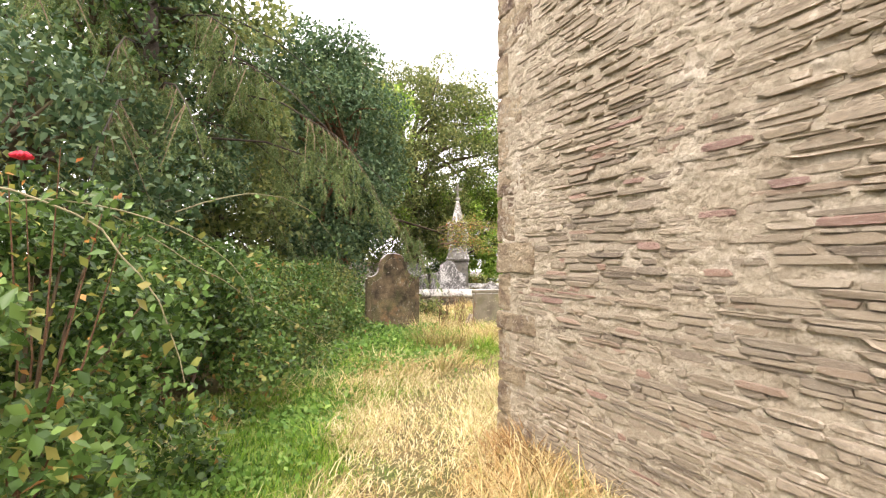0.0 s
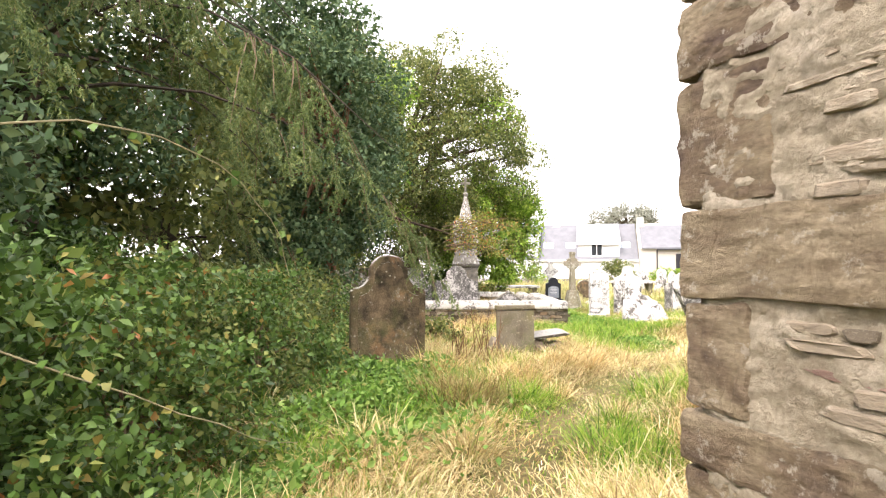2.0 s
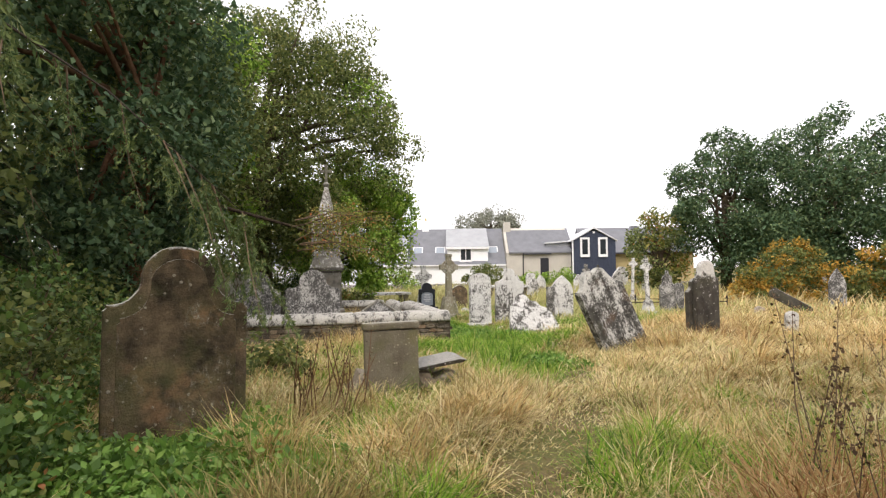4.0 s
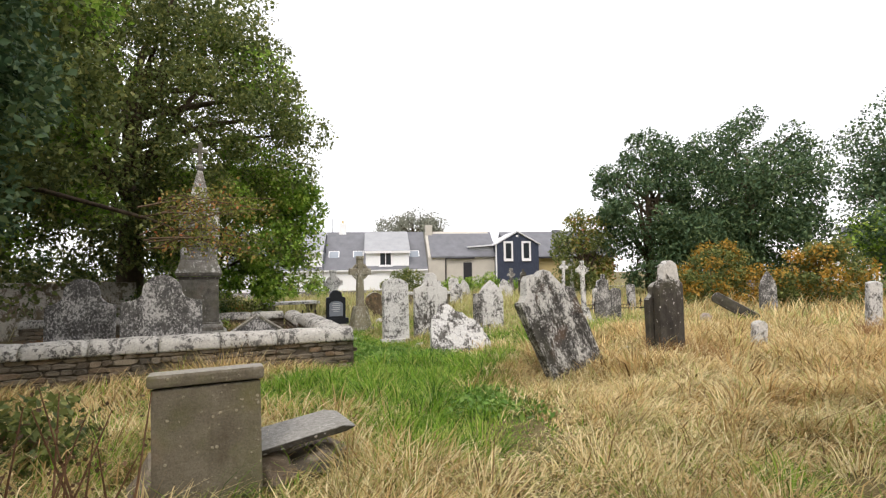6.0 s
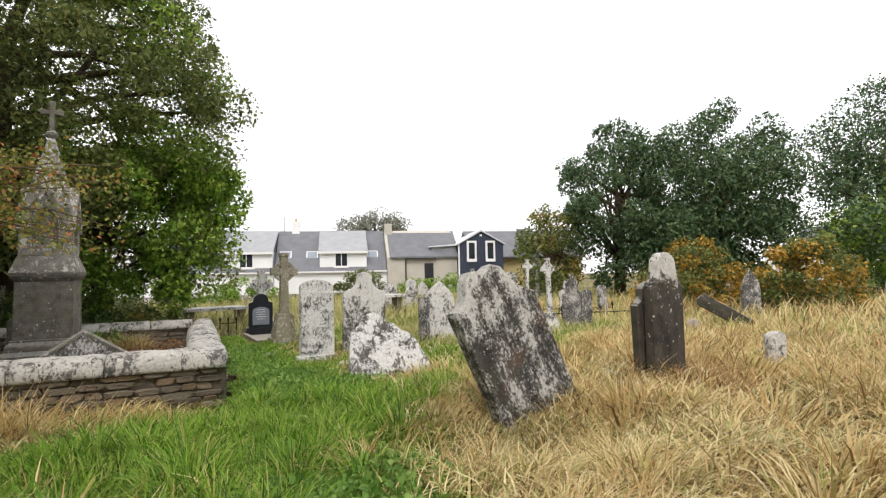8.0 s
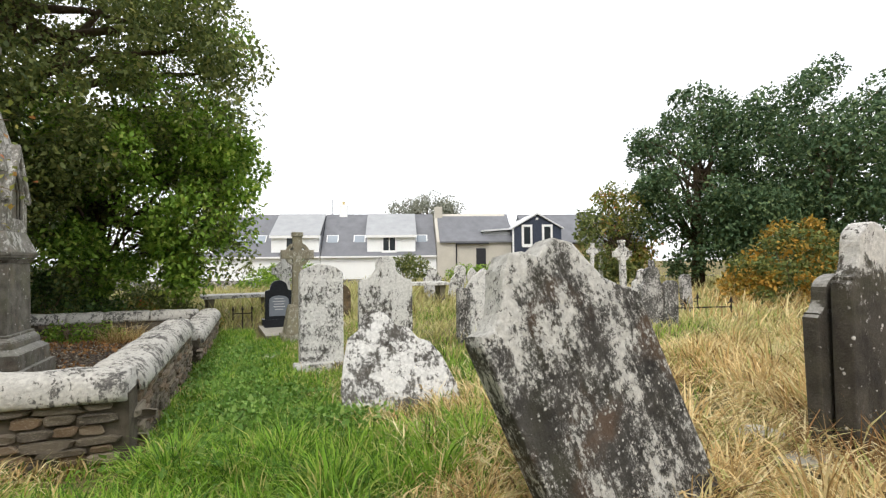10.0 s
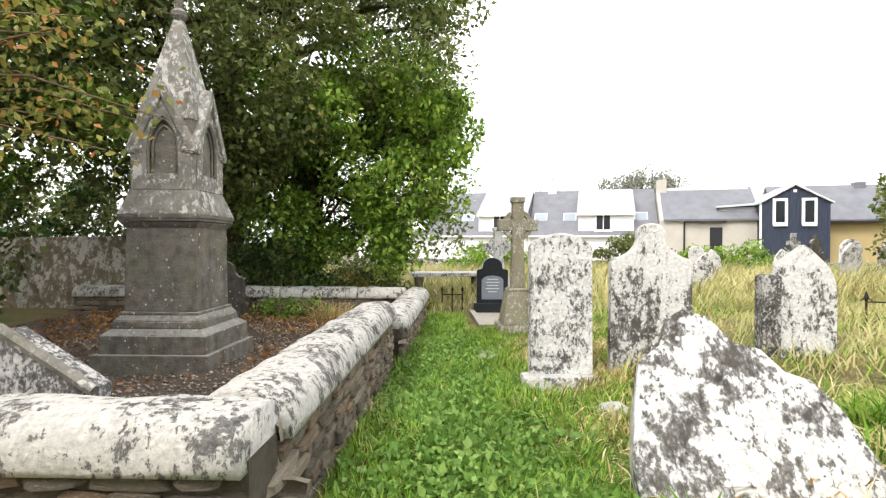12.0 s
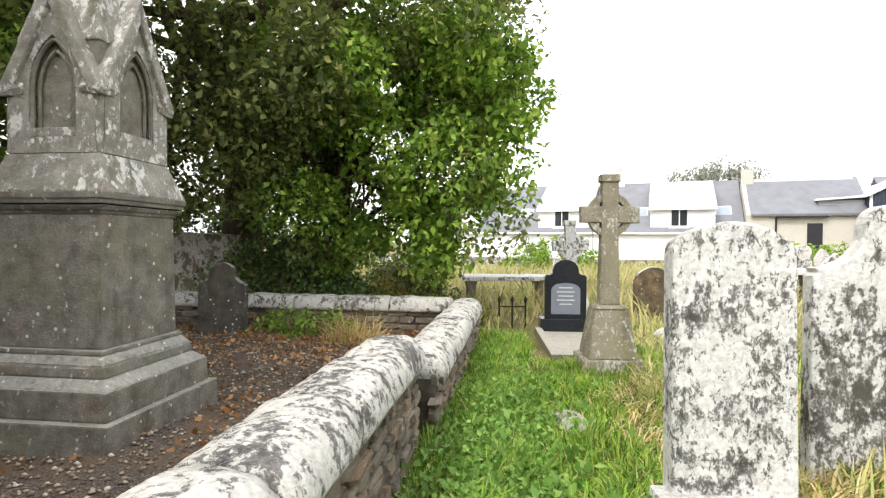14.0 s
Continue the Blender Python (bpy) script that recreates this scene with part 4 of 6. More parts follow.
tier("spire", [(0.3, 0.04, 2.56, 3.7)], M["spire_stone"], "pale pyramidal spire", 0.02)
bm = bmesh.new()
add_tube(bm, [(0, 0, 3.66), (0, 0, 3.72), (0, 0, 3.76), (0, 0, 3.8), (0, 0, 3.9)], [0.045, 0.085, 0.085, 0.045, 0.035], 10)
part("finial_collar", bm, M["grey_stone"], mon)
part("finial_cross", prism([(x, z + 3.86) for x, z in ((-0.035, 0), (0.035, 0), (0.035, 0.19), (0.15, 0.18), (0.15, 0.27), (0.035, 0.26), (0.045, 0.4), (-0.045, 0.4), (-0.035, 0.26), (-0.15, 0.27), (-0.15, 0.18), (-0.035, 0.19))], -0.035, 0.035, 0.01), M["grey_stone"], mon)

# ---- ringed crosses ----
def ringed_cross(place, turn, height, mat, label, lean=0.0, scale=1.0):
    """A tapered base, a shaft and a ringed head."""
    x, y = place
    ob = thing("ringed_cross", (0, 0, 0), label, "cross", m=pose(x, y, gz(x, y), 0, lean, turn))
    s = scale
    part("step", box(-0.31 * s, 0.31 * s, -0.26 * s, 0.26 * s, -0.2, 0.16 * s, bevel=0.02), mat, ob)
    bm = bmesh.new()
    add_frustum(bm, 0.25 * s, 0.17 * s, 0.16 * s, 0.66 * s)
    add_frustum(bm, 0.175 * s, 0.15 * s, 0.66 * s, 0.7 * s)
    bmesh.ops.bevel(bm, geom=bm.edges[:], offset=0.012, segments=2, affect="EDGES")
    part("base", bm, mat, ob)
    zc = height - 0.34 * s
    w = 0.085 * s
    part("shaft", prism([(-w * 1.25, 0.7 * s), (w * 1.25, 0.7 * s), (w, zc - 0.1), (w, height), (-w, height), (-w, zc - 0.1)], -0.07 * s, 0.07 * s, 0.012, 0.006), mat, ob)
    part("crossbar", prism([(-0.3 * s, zc - 0.085 * s), (0.3 * s, zc - 0.085 * s), (0.3 * s, zc + 0.085 * s), (-0.3 * s, zc + 0.085 * s)], -0.066 * s, 0.066 * s, 0.012, 0.006), mat, ob)
    part("cap", box(-0.1 * s, 0.1 * s, -0.085 * s, 0.085 * s, height, height + 0.08 * s, bevel=0.012), mat, ob)
    bm = bmesh.new()
    outer, inner = [], []
    k = 28
    for yy in (-0.05 * s, 0.05 * s):
        for rad in (0.23 * s, 0.165 * s):
            outer.append([bm.verts.new((rad * math.cos(2 * math.pi * i / k), yy, zc + rad * math.sin(2 * math.pi * i / k))) for i in range(k)])
    a, b, c, d = outer
    for i in range(k):
        j = (i + 1) % k
        for p, q in ((a, b), (b, d), (d, c), (c, a)):
            bm.faces.new((p[i], p[j], q[j], q[i]))
    part("ring", bm, mat, ob)
    return ob


ringed_cross((4.44, 21.75), 4, 1.98, M["cross_stone"], "ochre stone ringed cross on a tapered base", 0)
ringed_cross((4.5, 25.6), 6, 1.62, M["lichen_stone"], "white-lichened ringed cross behind a black headstone", -2, 1.05)
ringed_cross((17.5, 30.1), 0, 2.0, M["lichen_stone"], "far white ringed cross", 0, 0.8)
ringed_cross((12.2, 23.4), -10, 1.75, M["lichen_stone"], "slender white-lichened ringed cross in tall grass", 2, 0.55)
ringed_cross((10.0, 19.3), -10, 1.62, M["lichen_stone"], "lichened ringed cross leaning in grass", -2, 0.6)

# ---- modern black headstone with kerbs ----
blk = thing("black_headstone", (0, 0, 0), "polished black granite headstone with grey inscription panel", "gravestone", m=pose(4.22, 24.0, gz(4.12, 24.0) + 0.02, 0, 0, 3))
part("base", box(-0.37, 0.37, -0.16, 0.16, -0.1, 0.2, bevel=0.01), M["granite"], blk)
part("slab", prism([(x, z + 0.38) for x, z in outline_shoulder(0.6, 0.68, 0.62, 0.66)], -0.06, 0.06, 0.008), M["granite"], blk)
part("inscription_panel", prism([(-0.21, 0.26), (0.21, 0.26), (0.21, 0.62)] + arc(0, 0.62, 0.21, 0.1, 0, 180, 8)[1:], -0.066, -0.05), M["plaque"], blk)
for i, w in enumerate((0.2, 0.26, 0.22, 0.26, 0.18)):
    part("inscription_line", box(-w / 2, w / 2, -0.069, -0.06, 0.64 - i * 0.06, 0.655 - i * 0.06), M["letter"], blk)
kerb = thing("grave_kerb", (0, 0, 0), "grey concrete kerb round a gravelled grave", "kerb", m=pose(4.22, 24.0, gz(4.12, 23.0), 0, 0, 3))
part("side", box(-0.45, -0.35, -2.0, -0.1, -0.1, 0.1, bevel=0.012), M["panel_stone"], kerb)
part("side", box(0.35, 0.45, -2.0, -0.1, -0.1, 0.1, bevel=0.012), M["panel_stone"], kerb)
part("front", box(-0.35, 0.35, -2.0, -1.9, -0.1, 0.1, bevel=0.012), M["panel_stone"], kerb)
part("gravel", box(-0.35, 0.35, -1.9, -0.1, -0.1, 0.05), M["panel_stone"], kerb)

# ---- table tombs ----
def table_tomb(place, turn, size, height, mat, label):
    x, y = place
    ob = thing("table_tomb", (0, 0, 0), label, "tomb", m=pose(x, y, gz(x, y), 0, 0, turn))
    a, b = size[0] / 2, size[1] / 2
    part("slab", box(-a, a, -b, b, height - 0.1, height, bevel=0.02), mat, ob, "pale lichened slab")
    for sx in (-1, 1):
        for sy in (-1, 1):
            bm = bmesh.new()
            add_frustum(bm, 0.1, 0.07, -0.15, height * 0.5, sx * (a - 0.2), sy * (b - 0.18))
            add_frustum(bm, 0.07, 0.1, height * 0.5, height - 0.1, sx * (a - 0.2), sy * (b - 0.18))
            part("leg", bm, M["panel_stone"], ob)
    return ob


table_tomb((3.3, 27.6), 10, (1.9, 0.9), 0.62, M["lichen_stone"], "table tomb with a white-lichened slab on short legs")
table_tomb((8.6, 27.5), -6, (1.9, 0.9), 0.72, M["lichen_stone"], "low table tomb with a white slab in grass")

# ---- iron grave railing ----
rail = thing("grave_railing", (0, 0, 0), "low rusty iron grave railing with fleur finials in grass", "railing", m=pose(10.2, 22.5, -0.22, 0, 0, -8))
for z in (0.4,):
    part("rail", tube([(0, 0, z), (4.2, 0, z - 0.04)], [0.013, 0.013], 6), M["iron"], rail)
part("rail", tube([(0.4, -1.4, 0.36), (4.0, -1.4, 0.34)], [0.018, 0.018], 6), M["iron"], rail)
for x, y in ((0, 0), (1.4, 0), (2.8, 0), (4.2, 0), (0.4, -1.4), (1.6, -1.4), (2.8, -1.4), (4.0, -1.4)):
    bm = bmesh.new()
    add_tube(bm, [(x, y, -0.1), (x, y, 0.42), (x, y, 0.46), (x, y, 0.5), (x, y, 0.58)], [0.018, 0.018, 0.04, 0.03, 0.005], 6)
    add_tube(bm, [(x - 0.09, y, 0.42), (x, y, 0.47), (x + 0.09, y, 0.42)], [0.012, 0.014, 0.012], 5)
    part("post", bm, M["iron"], rail)
small_rail = thing("small_railing", (0, 0, 0), "short rusty iron railing beside the black headstone", "railing", m=pose(3.25, 24.2, -0.2, 0, 0, 5))
part("rail", tube([(0, 0, 0.3), (0.4, 0, 0.3)], [0.012, 0.012], 6), M["iron"], small_rail)
for x in (0, 0.2, 0.4):
    part("post", tube([(x, 0, -0.05), (x, 0, 0.36), (x, 0, 0.4), (x, 0, 0.46)], [0.014, 0.014, 0.03, 0.006], 6), M["iron"], small_rail)

# ---- houses ----
HN = radians(15)
HOUSE = pose(12.3, 48.7, 0, 0, 0, -15)


def gable_roof(parent, x0, x1, ridge, eave, depth, over=0.15, mat=None, front=0.0, name="roof"):
    """Two slopes along x; the front eave lies at y = front."""
    bm = bmesh.new()
    t = 0.12
    prof = [(front - over, eave), (front + depth / 2, ridge), (front + depth + over, eave), (front + depth + over, eave - t), (front + depth / 2, ridge - t), (front - over, eave - t)]
    a = [bm.verts.new((x0, y, z)) for y, z in prof]
    b = [bm.verts.new((x1, y, z)) for y, z in prof]
    for i in range(6):
        j = (i + 1) % 6
        bm.faces.new((a[i], a[j], b[j], b[i]))
    bm.faces.new(a[::-1])
    bm.faces.new(b)
    return part(name, bm, mat or M["roof"], parent)


def window(parent, x, z, w, h, y=0.0, bars=1, trim=0.06, glass=None):
    fr = part("window", box(x - w / 2 - trim, x + w / 2 + trim, y - 0.07, y + 0.03, z - h / 2 - trim, z + h / 2 + trim, bevel=0.01), M["trim"], parent, "white framed window")
    n_ = bars + 1
    pw = w / n_
    for i in range(n_):
        part("pane", box(x - w / 2 + i * pw + 0.03, x - w / 2 + (i + 1) * pw - 0.03, y - 0.078, y - 0.05, z - h / 2 + 0.03, z + h / 2 - 0.03), glass or M["glass"], fr)
    part("sill", box(x - w / 2 - 0.1, x + w / 2 + 0.1, y - 0.13, y, z - h / 2 - trim - 0.07, z - h / 2 - trim), M["trim"], fr)


def skylight(parent, x, z, slope_y, w=0.86, h=0.85):
    m = pose(x, slope_y, z, -43, 0, 0)
    fr = part("skylight", box(-w / 2, w / 2, -0.07, 0.05, -h / 2, h / 2, bevel=0.01), M["trim"], parent, "white framed skylight", m)
    part("pane", box(-w / 2 + 0.07, w / 2 - 0.07, -0.085, -0.05, -h / 2 + 0.07, h / 2 - 0.07), M["sky_glass"], fr)


RIDGE, EAVE, DEEP = 5.0, 1.75, 7.0


def roof_y(z):
    return (z - EAVE) / (RIDGE - EAVE) * DEEP / 2


def terrace(x0, x1, dormer, lights, label, chimney=None):
    ob = thing("terraced_house", (0, 0, 0), label, "house", "white terrace beyond the graveyard", HOUSE)
    part("wall", box(x0, x1, 0.0, DEEP, -1.2, EAVE - 0.12), M["render_white"], ob, "white rendered wall")
    gable_roof(ob, x0, x1, RIDGE, EAVE, DEEP)
    part("gutter", box(x0, x1, -0.26, -0.15, EAVE - 0.16, EAVE - 0.04, bevel=0.02), M["trim"], ob)
    if dormer:
        a, b = dormer
        part("dormer_wall", box(a + 0.1, b - 0.1, 0.15, 3.0, EAVE - 0.6, 3.25), M["render_white"], ob)
        bm = bmesh.new()
        pr = [(-0.05, 3.22), (DEEP / 2 - 0.05, RIDGE + 0.03), (DEEP / 2 - 0.05, RIDGE - 0.09), (-0.05, 3.08)]
        p = [bm.verts.new((a, y, z)) for y, z in pr]
        q = [bm.verts.new((b, y, z)) for y, z in pr]
        for i in range(4):
            bm.faces.new((p[i], p[(i + 1) % 4], q[(i + 1) % 4], q[i]))
        bm.faces.new(p[::-1])
        bm.faces.new(q)
        part("dormer_roof", bm, M["roof_pale"], ob, "pale slate dormer roof")
        part("fascia", box(a, b, -0.09, -0.03, 3.02, 3.2), M["trim"], ob)
        window(ob, (a + b) / 2 - 0.15, 2.6, 0.9, 1.05, 0.15)
    for x, z in lights:
        skylight(ob, x, z, roof_y(z) - 0.03)
    if chimney:
        ch = part("chimney", box(chimney - 0.3, chimney + 0.3, DEEP / 2 - 0.25, DEEP / 2 + 0.25, RIDGE - 0.5, 5.75, bevel=0.03), M["render_white"], ob)
        part("pot", tube([(chimney, DEEP / 2, 5.74), (chimney, DEEP / 2, 6.0)], [0.11, 0.09], 8), M["render_yellow"], ch)
    return ob


terrace(-16.6, -11.0, (-14.8, -11.3), [(-15.6, 2.9)], "white terraced house with slate roof and dormer")
terrace(-11.0, -4.05, (-7.55, -4.05), [(-9.9, 2.9), (-8.45, 2.95)], "white terraced house with slate roof and pale dormer", -10)
terrace(-4.0, 4.2, (-0.85, 2.8), [(-3.3, 2.93), (-1.35, 2.93), (3.2, 2.93)], "white terraced house with skylights and dormer", -2.7)
mast = thing("aerial_mast", (0, 0, 0), "thin dark aerial mast above a roof", "aerial", m=HOUSE @ pose(-3.6, DEEP / 2 + 0.3, RIDGE - 0.3))
part("pole", tube([(0, 0, 0), (0, 0, 1.5)], [0.03, 0.02], 6), M["gutter"], mast)

cot = thing("cream_cottage", (0, 0, 0), "cream rendered cottage with slate roof and gable chimney", "house", m=HOUSE)
bm = prism([(0, -1.2), (5.0, -1.2), (5.0, 2.66), (2.5, 4.92), (0, 2.66)], 4.25, 9.7)
for v in bm.verts:
    v.co = (v.co.y, v.co.x, v.co.z)
part("wall", bm, M["render_cream"], cot, "cream rendered wall")
gable_roof(cot, 4.45, 9.9, 4.9, 2.72, 5.0, 0.2)
part("chimney", box(4.28, 4.85, 2.1, 2.9, 4.2, 5.45, bevel=0.03), M["render_cream"], cot)
part("gutter", box(5.6, 8.0, -0.3, -0.2, 2.5, 2.6, bevel=0.02), M["gutter"], cot)
part("downpipe", tube([(5.65, -0.06, 2.5), (5.65, -0.06, -0.5)], [0.05, 0.05], 8), M["gutter"], cot)
# No opening is cut: a flat dark panel stands for the doorway's shade.
part("door", box(7.1, 7.8, -0.03, 0.05, -1.0, 2.2), M["gutter"], cot, "doorway recess drawn as a flat dark panel")

nav = thing("navy_house", (0, 0, 0), "navy clad house extension with white trimmed windows", "house", m=HOUSE)
bm = prism([(9.75, -1.2), (13.2, -1.2), (13.2, 3.68), (11.47, 4.5), (9.75, 3.68)], -0.6, 4.0)
part("wall", bm, M["navy"], nav, "navy board cladding")
for i in range(22):
    x = 9.82 + i * 0.157
    top = 3.68 + 0.82 * (1 - abs(x - 11.47) / 1.72)
    part("board", box(x, x + 0.135, -0.625, -0.59, 0.0, top - 0.02), M["navy"], nav)
bm = bmesh.new()
pr = [(9.55, 3.62), (11.47, 4.72), (13.4, 3.62), (13.4, 3.52), (11.47, 4.6), (9.55, 3.52)]
p = [bm.verts.new((x, -0.78, z)) for x, z in pr]
q = [bm.verts.new((x, 4.2, z)) for x, z in pr]
for i in range(6):
    bm.faces.new((p[i], p[(i + 1) % 6], q[(i + 1) % 6], q[i]))
bm.faces.new(p)
bm.faces.new(q[::-1])
part("roof", bm, M["roof_white"], nav, "pale sheet roof with white verge")
for x in (10.71, 12.2):
    window(nav, x, 3.08, 0.52, 1.3, -0.62, 0, 0.13)
part("vent", box(11.38, 11.56, -0.64, -0.6, 4.2, 4.36), M["trim"], nav)
part("corner_trim", box(9.66, 9.76, -0.64, -0.5, 0.2, 3.6), M["trim"], nav)
part("lean_to_roof", prism([(7.55, 3.42), (9.74, 3.55), (9.74, 3.68), (7.55, 3.52)], 0.2, 3.6), M["roof_white"], nav)
part("side_wall", box(7.7, 9.74, 0.4, 3.4, 2.2, 3.44), M["roof_pale"], nav, "pale boarded side wall")
part("side_wall", box(7.9, 9.74, 0.3, 3.4, -1.2, 2.3), M["navy"], nav)

far_h = thing("long_house", (0, 0, 0), "long slate roofed house with yellow wall", "house", m=HOUSE)
part("wall", box(13.0, 20.5, 1.2, 6.0, -1.2, 2.6), M["render_yellow"], far_h)
gable_roof(far_h, 11.0, 20.5, 4.95, 2.66, 5.0, 0.2, None, 1.0)
part("chimney", box(15.9, 16.5, 3.2, 3.8, 4.2, 5.1, bevel=0.03), M["roof"], far_h)
part("gutter", box(13.3, 20.5, 0.68, 0.8, 2.48, 2.58), M["gutter"], far_h)

glim = thing("distant_house", (0, 0, 0), "distant white house glimpsed between trees", "house", m=pose(62, 44, 0.6, 0, 0, -55))
part("wall", box(-3, 3.5, 0, 6, -1, 3.2), M["render_white"], glim)
gable_roof(glim, 0.5, 3.5, 5.2, 3.2, 6, 0.3)
part("window", box(-1.5, 0.8, -0.08, 0.0, 1.4, 2.8), M["glass"], glim)
part("window", box(-2.8, -2.0, -0.08, 0.0, 1.6, 2.4), M["glass"], glim)

# boundary wall between graveyard and houses
low_b = structure(part("wall_end", box(-16, 22, -0.25, 0.2, -0.6, 0.28, bevel=0.04), M["half_lichen"], None, "", pose(9.5, 42.5, 0, 0, 0, -15)), "low dark stone wall at the graveyard's end", "wall")

# ---- plants ----
def foliage(name, P, size, mat, parent, aspect=0.6, direction=None, spread=1.0, seed=0, label=""):
    V, F = leaf_arrays(P, size, aspect, direction, spread, 0.25, seed)
    return place_mesh(name, fast_mesh(name, V, F), mat, parent, label)


def local(P, place):
    return P - np.array(place)


def broad_tree(name, place, height, trunk, crown_c, crown_r, clumps, per, leaf, mat, label, seed, bark="bark", lean=(0, 0), mats=None, clump_r=(0.5, 1.0)):
    """A tapered trunk, limbs to the clumps, and a crown of single leaves."""
    r = np.random.default_rng(seed)
    ob = thing(name, place, label, "tree")
    base = np.array(place)
    cc, cr = np.array(crown_c) - base, np.array(crown_r)
    d = unit(r.normal(size=(clumps, 3)))
    C = cc + d * cr * (0.45 + 0.55 * r.random((clumps, 1)) ** 0.5)
    C[:, 2] = np.maximum(C[:, 2], 0.5)
    R = r.uniform(*clump_r, clumps)
    top = cc + np.array((0, 0, cr[2] * 0.5))
    pts = [(lean[0] * q + 0.12 * math.sin(3 * q + seed), lean[1] * q + 0.1 * math.cos(4 * q), q * top[2] - 0.2) for q in np.linspace(0, 1, 7)]
    pts[-1] = (top[0] * 0.8, top[1] * 0.8, top[2])
    part("trunk", tube(pts, [trunk * (1.25 - 1.0 * q) for q in np.linspace(0, 1, 7)], 10), M[bark], ob, smooth=True)
    for i in range(min(clumps, 26)):
        q = r.uniform(0.25, 0.9)
        k = int(q * 6)
        a = Vector(pts[k]).lerp(Vector(pts[min(k + 1, 6)]), q * 6 - k)
        b = Vector(C[i])
        m_ = a.lerp(b, 0.5) + Vector((r.normal(0, 0.2), r.normal(0, 0.2), 0.25))
        part("limb", tube([a, a.lerp(m_, 0.6), m_, m_.lerp(b, 0.6), b], [trunk * 0.4, trunk * 0.3, trunk * 0.22, trunk * 0.14, 0.01], 6), M[bark], ob, smooth=True)
    P = ball_points(C, R, per, seed + 1)
    if mats:
        pick = np.repeat(r.random(clumps) < mats[1], per)
        foliage("crown", P[~pick], leaf, M[mat], ob, 0.6, np.array((0, 0, -0.35)), 1.0, seed)
        foliage("crown", P[pick], leaf, M[mats[0]], ob, 0.6, np.array((0, 0, -0.35)), 1.0, seed + 3)
    else:
        foliage("crown", P, leaf, M[mat], ob, 0.6, np.array((0, 0, -0.35)), 1.0, seed)
    return ob


# big tree behind the monument, and its lower fresh-green growth
broad_tree("broadleaf_tree", (-1.6, 25.2, -0.3), 10, 0.34, (-0.9, 25.0, 6.0), (5.0, 3.4, 4.8), 265, 420, 0.12, "leaf_dull", "big broadleaf tree with dull green autumn crown", 101, clump_r=(0.5, 1.0), mats=("leaf_green", 0.06))
broad_tree("holly_tree", (0.6, 24.9, -0.3), 5, 0.12, (1.45, 24.4, 2.9), (2.5, 1.2, 2.4), 95, 400, 0.12, "leaf_green", "fresh green small tree beside the plot wall", 111, clump_r=(0.3, 0.85), mats=("leaf_dull", 0.12))
broad_tree("broadleaf_tree", (-4.6, 20.5, -0.3), 9, 0.26, (-4.2, 20.6, 5.2), (2.9, 3.4, 4.4), 150, 360, 0.14, "leaf_dull", "shady broadleaf tree over the plot", 121, mats=("leaf_green", 0.15))
broad_tree("yew_tree", (-3.1, 16.4, -0.2), 8, 0.2, (-3.8, 15.8, 4.4), (2.4, 2.4, 3.8), 140, 360, 0.13, "leaf_dark", "dark evergreen with a reddish trunk", 131, "red_bark")
broad_tree("broadleaf_tree", (-6.5, 11.0, 0), 10, 0.3, (-5.5, 11.2, 4.2), (2.0, 3.8, 5.0), 110, 320, 0.15, "leaf_dull", "dense dark tree at the graveyard edge", 141)
broad_tree("broadleaf_tree", (-6.2, 3.5, 0), 9, 0.28, (-5.8, 3.9, 2.2), (1.8, 3.6, 1.5), 40, 260, 0.11, "leaf_dull", "dense dark tree beside the brambles", 151)
# Added out of view behind the first eye point; blocks sun and sky there.
broad_tree("broadleaf_tree", (-3.2, -4.0, 0), 9, 0.28, (-4.2, -4.0, 4.5), (2.6, 2.6, 4.0), 40, 200, 0.16, "leaf_dark", "unseen dark tree added behind the start of the path", 155)
# twigs of turning leaves hanging before the monument
tw = thing("overhanging_branch", (1.38, 16.6, 1.78), "branch with yellowing and red leaves over the wall", "branch")
r_ = np.random.default_rng(9)
part("limb", tube([(-5.5, 3.9, 1.4), (-3.4, 2.2, 1.1), (-1.6, 0.8, 0.5), (-0.7, 0.1, 0.1)], [0.06, 0.045, 0.03, 0.016], 8), M["bark"], tw)
P = []
for i in range(24):
    a = Vector((-1.2 + r_.uniform(-0.5, 0.3), r_.uniform(-0.6, 0.6), r_.uniform(-0.1, 0.6)))
    b = a + Vector((r_.uniform(0.7, 1.65), r_.uniform(-0.5, 0.2), r_.uniform(-0.3, 0.3)))
    mid = a.lerp(b, 0.5) + Vector((0, 0, 0.12))
    part("twig", tube([a, mid, b], [0.014, 0.009, 0.003], 5), M["twig"], tw)
    for q in np.linspace(0.1, 1, 26):
        c = a.lerp(mid, q * 2) if q < 0.5 else mid.lerp(b, q * 2 - 1)
        P.append(np.array(c) + r_.normal(0, 0.09, 3))
foliage("leaves", np.repeat(np.array(P), 4, 0) + r_.normal(0, 0.07, (len(P) * 4, 3)), 0.058, M["leaf_autumn"], tw, 0.6, np.array((0.3, 0, -0.4)), 1.0, 10)

# trees across the field
broad_tree("field_tree", (26.0, 26.6, -0.1), 10, 0.3, (26.0, 26.6, 5.0), (3.6, 3.5, 4.2), 120, 300, 0.18, "leaf_dark", "big round dark-leaved tree across the field", 161, clump_r=(0.7, 1.3))
broad_tree("field_tree", (21.4, 28.8, -0.1), 9, 0.25, (21.4, 28.8, 4.4), (2.6, 2.5, 3.9), 90, 280, 0.17, "leaf_dark", "narrower dark-leaved tree beside the big one", 171, clump_r=(0.5, 1.0))
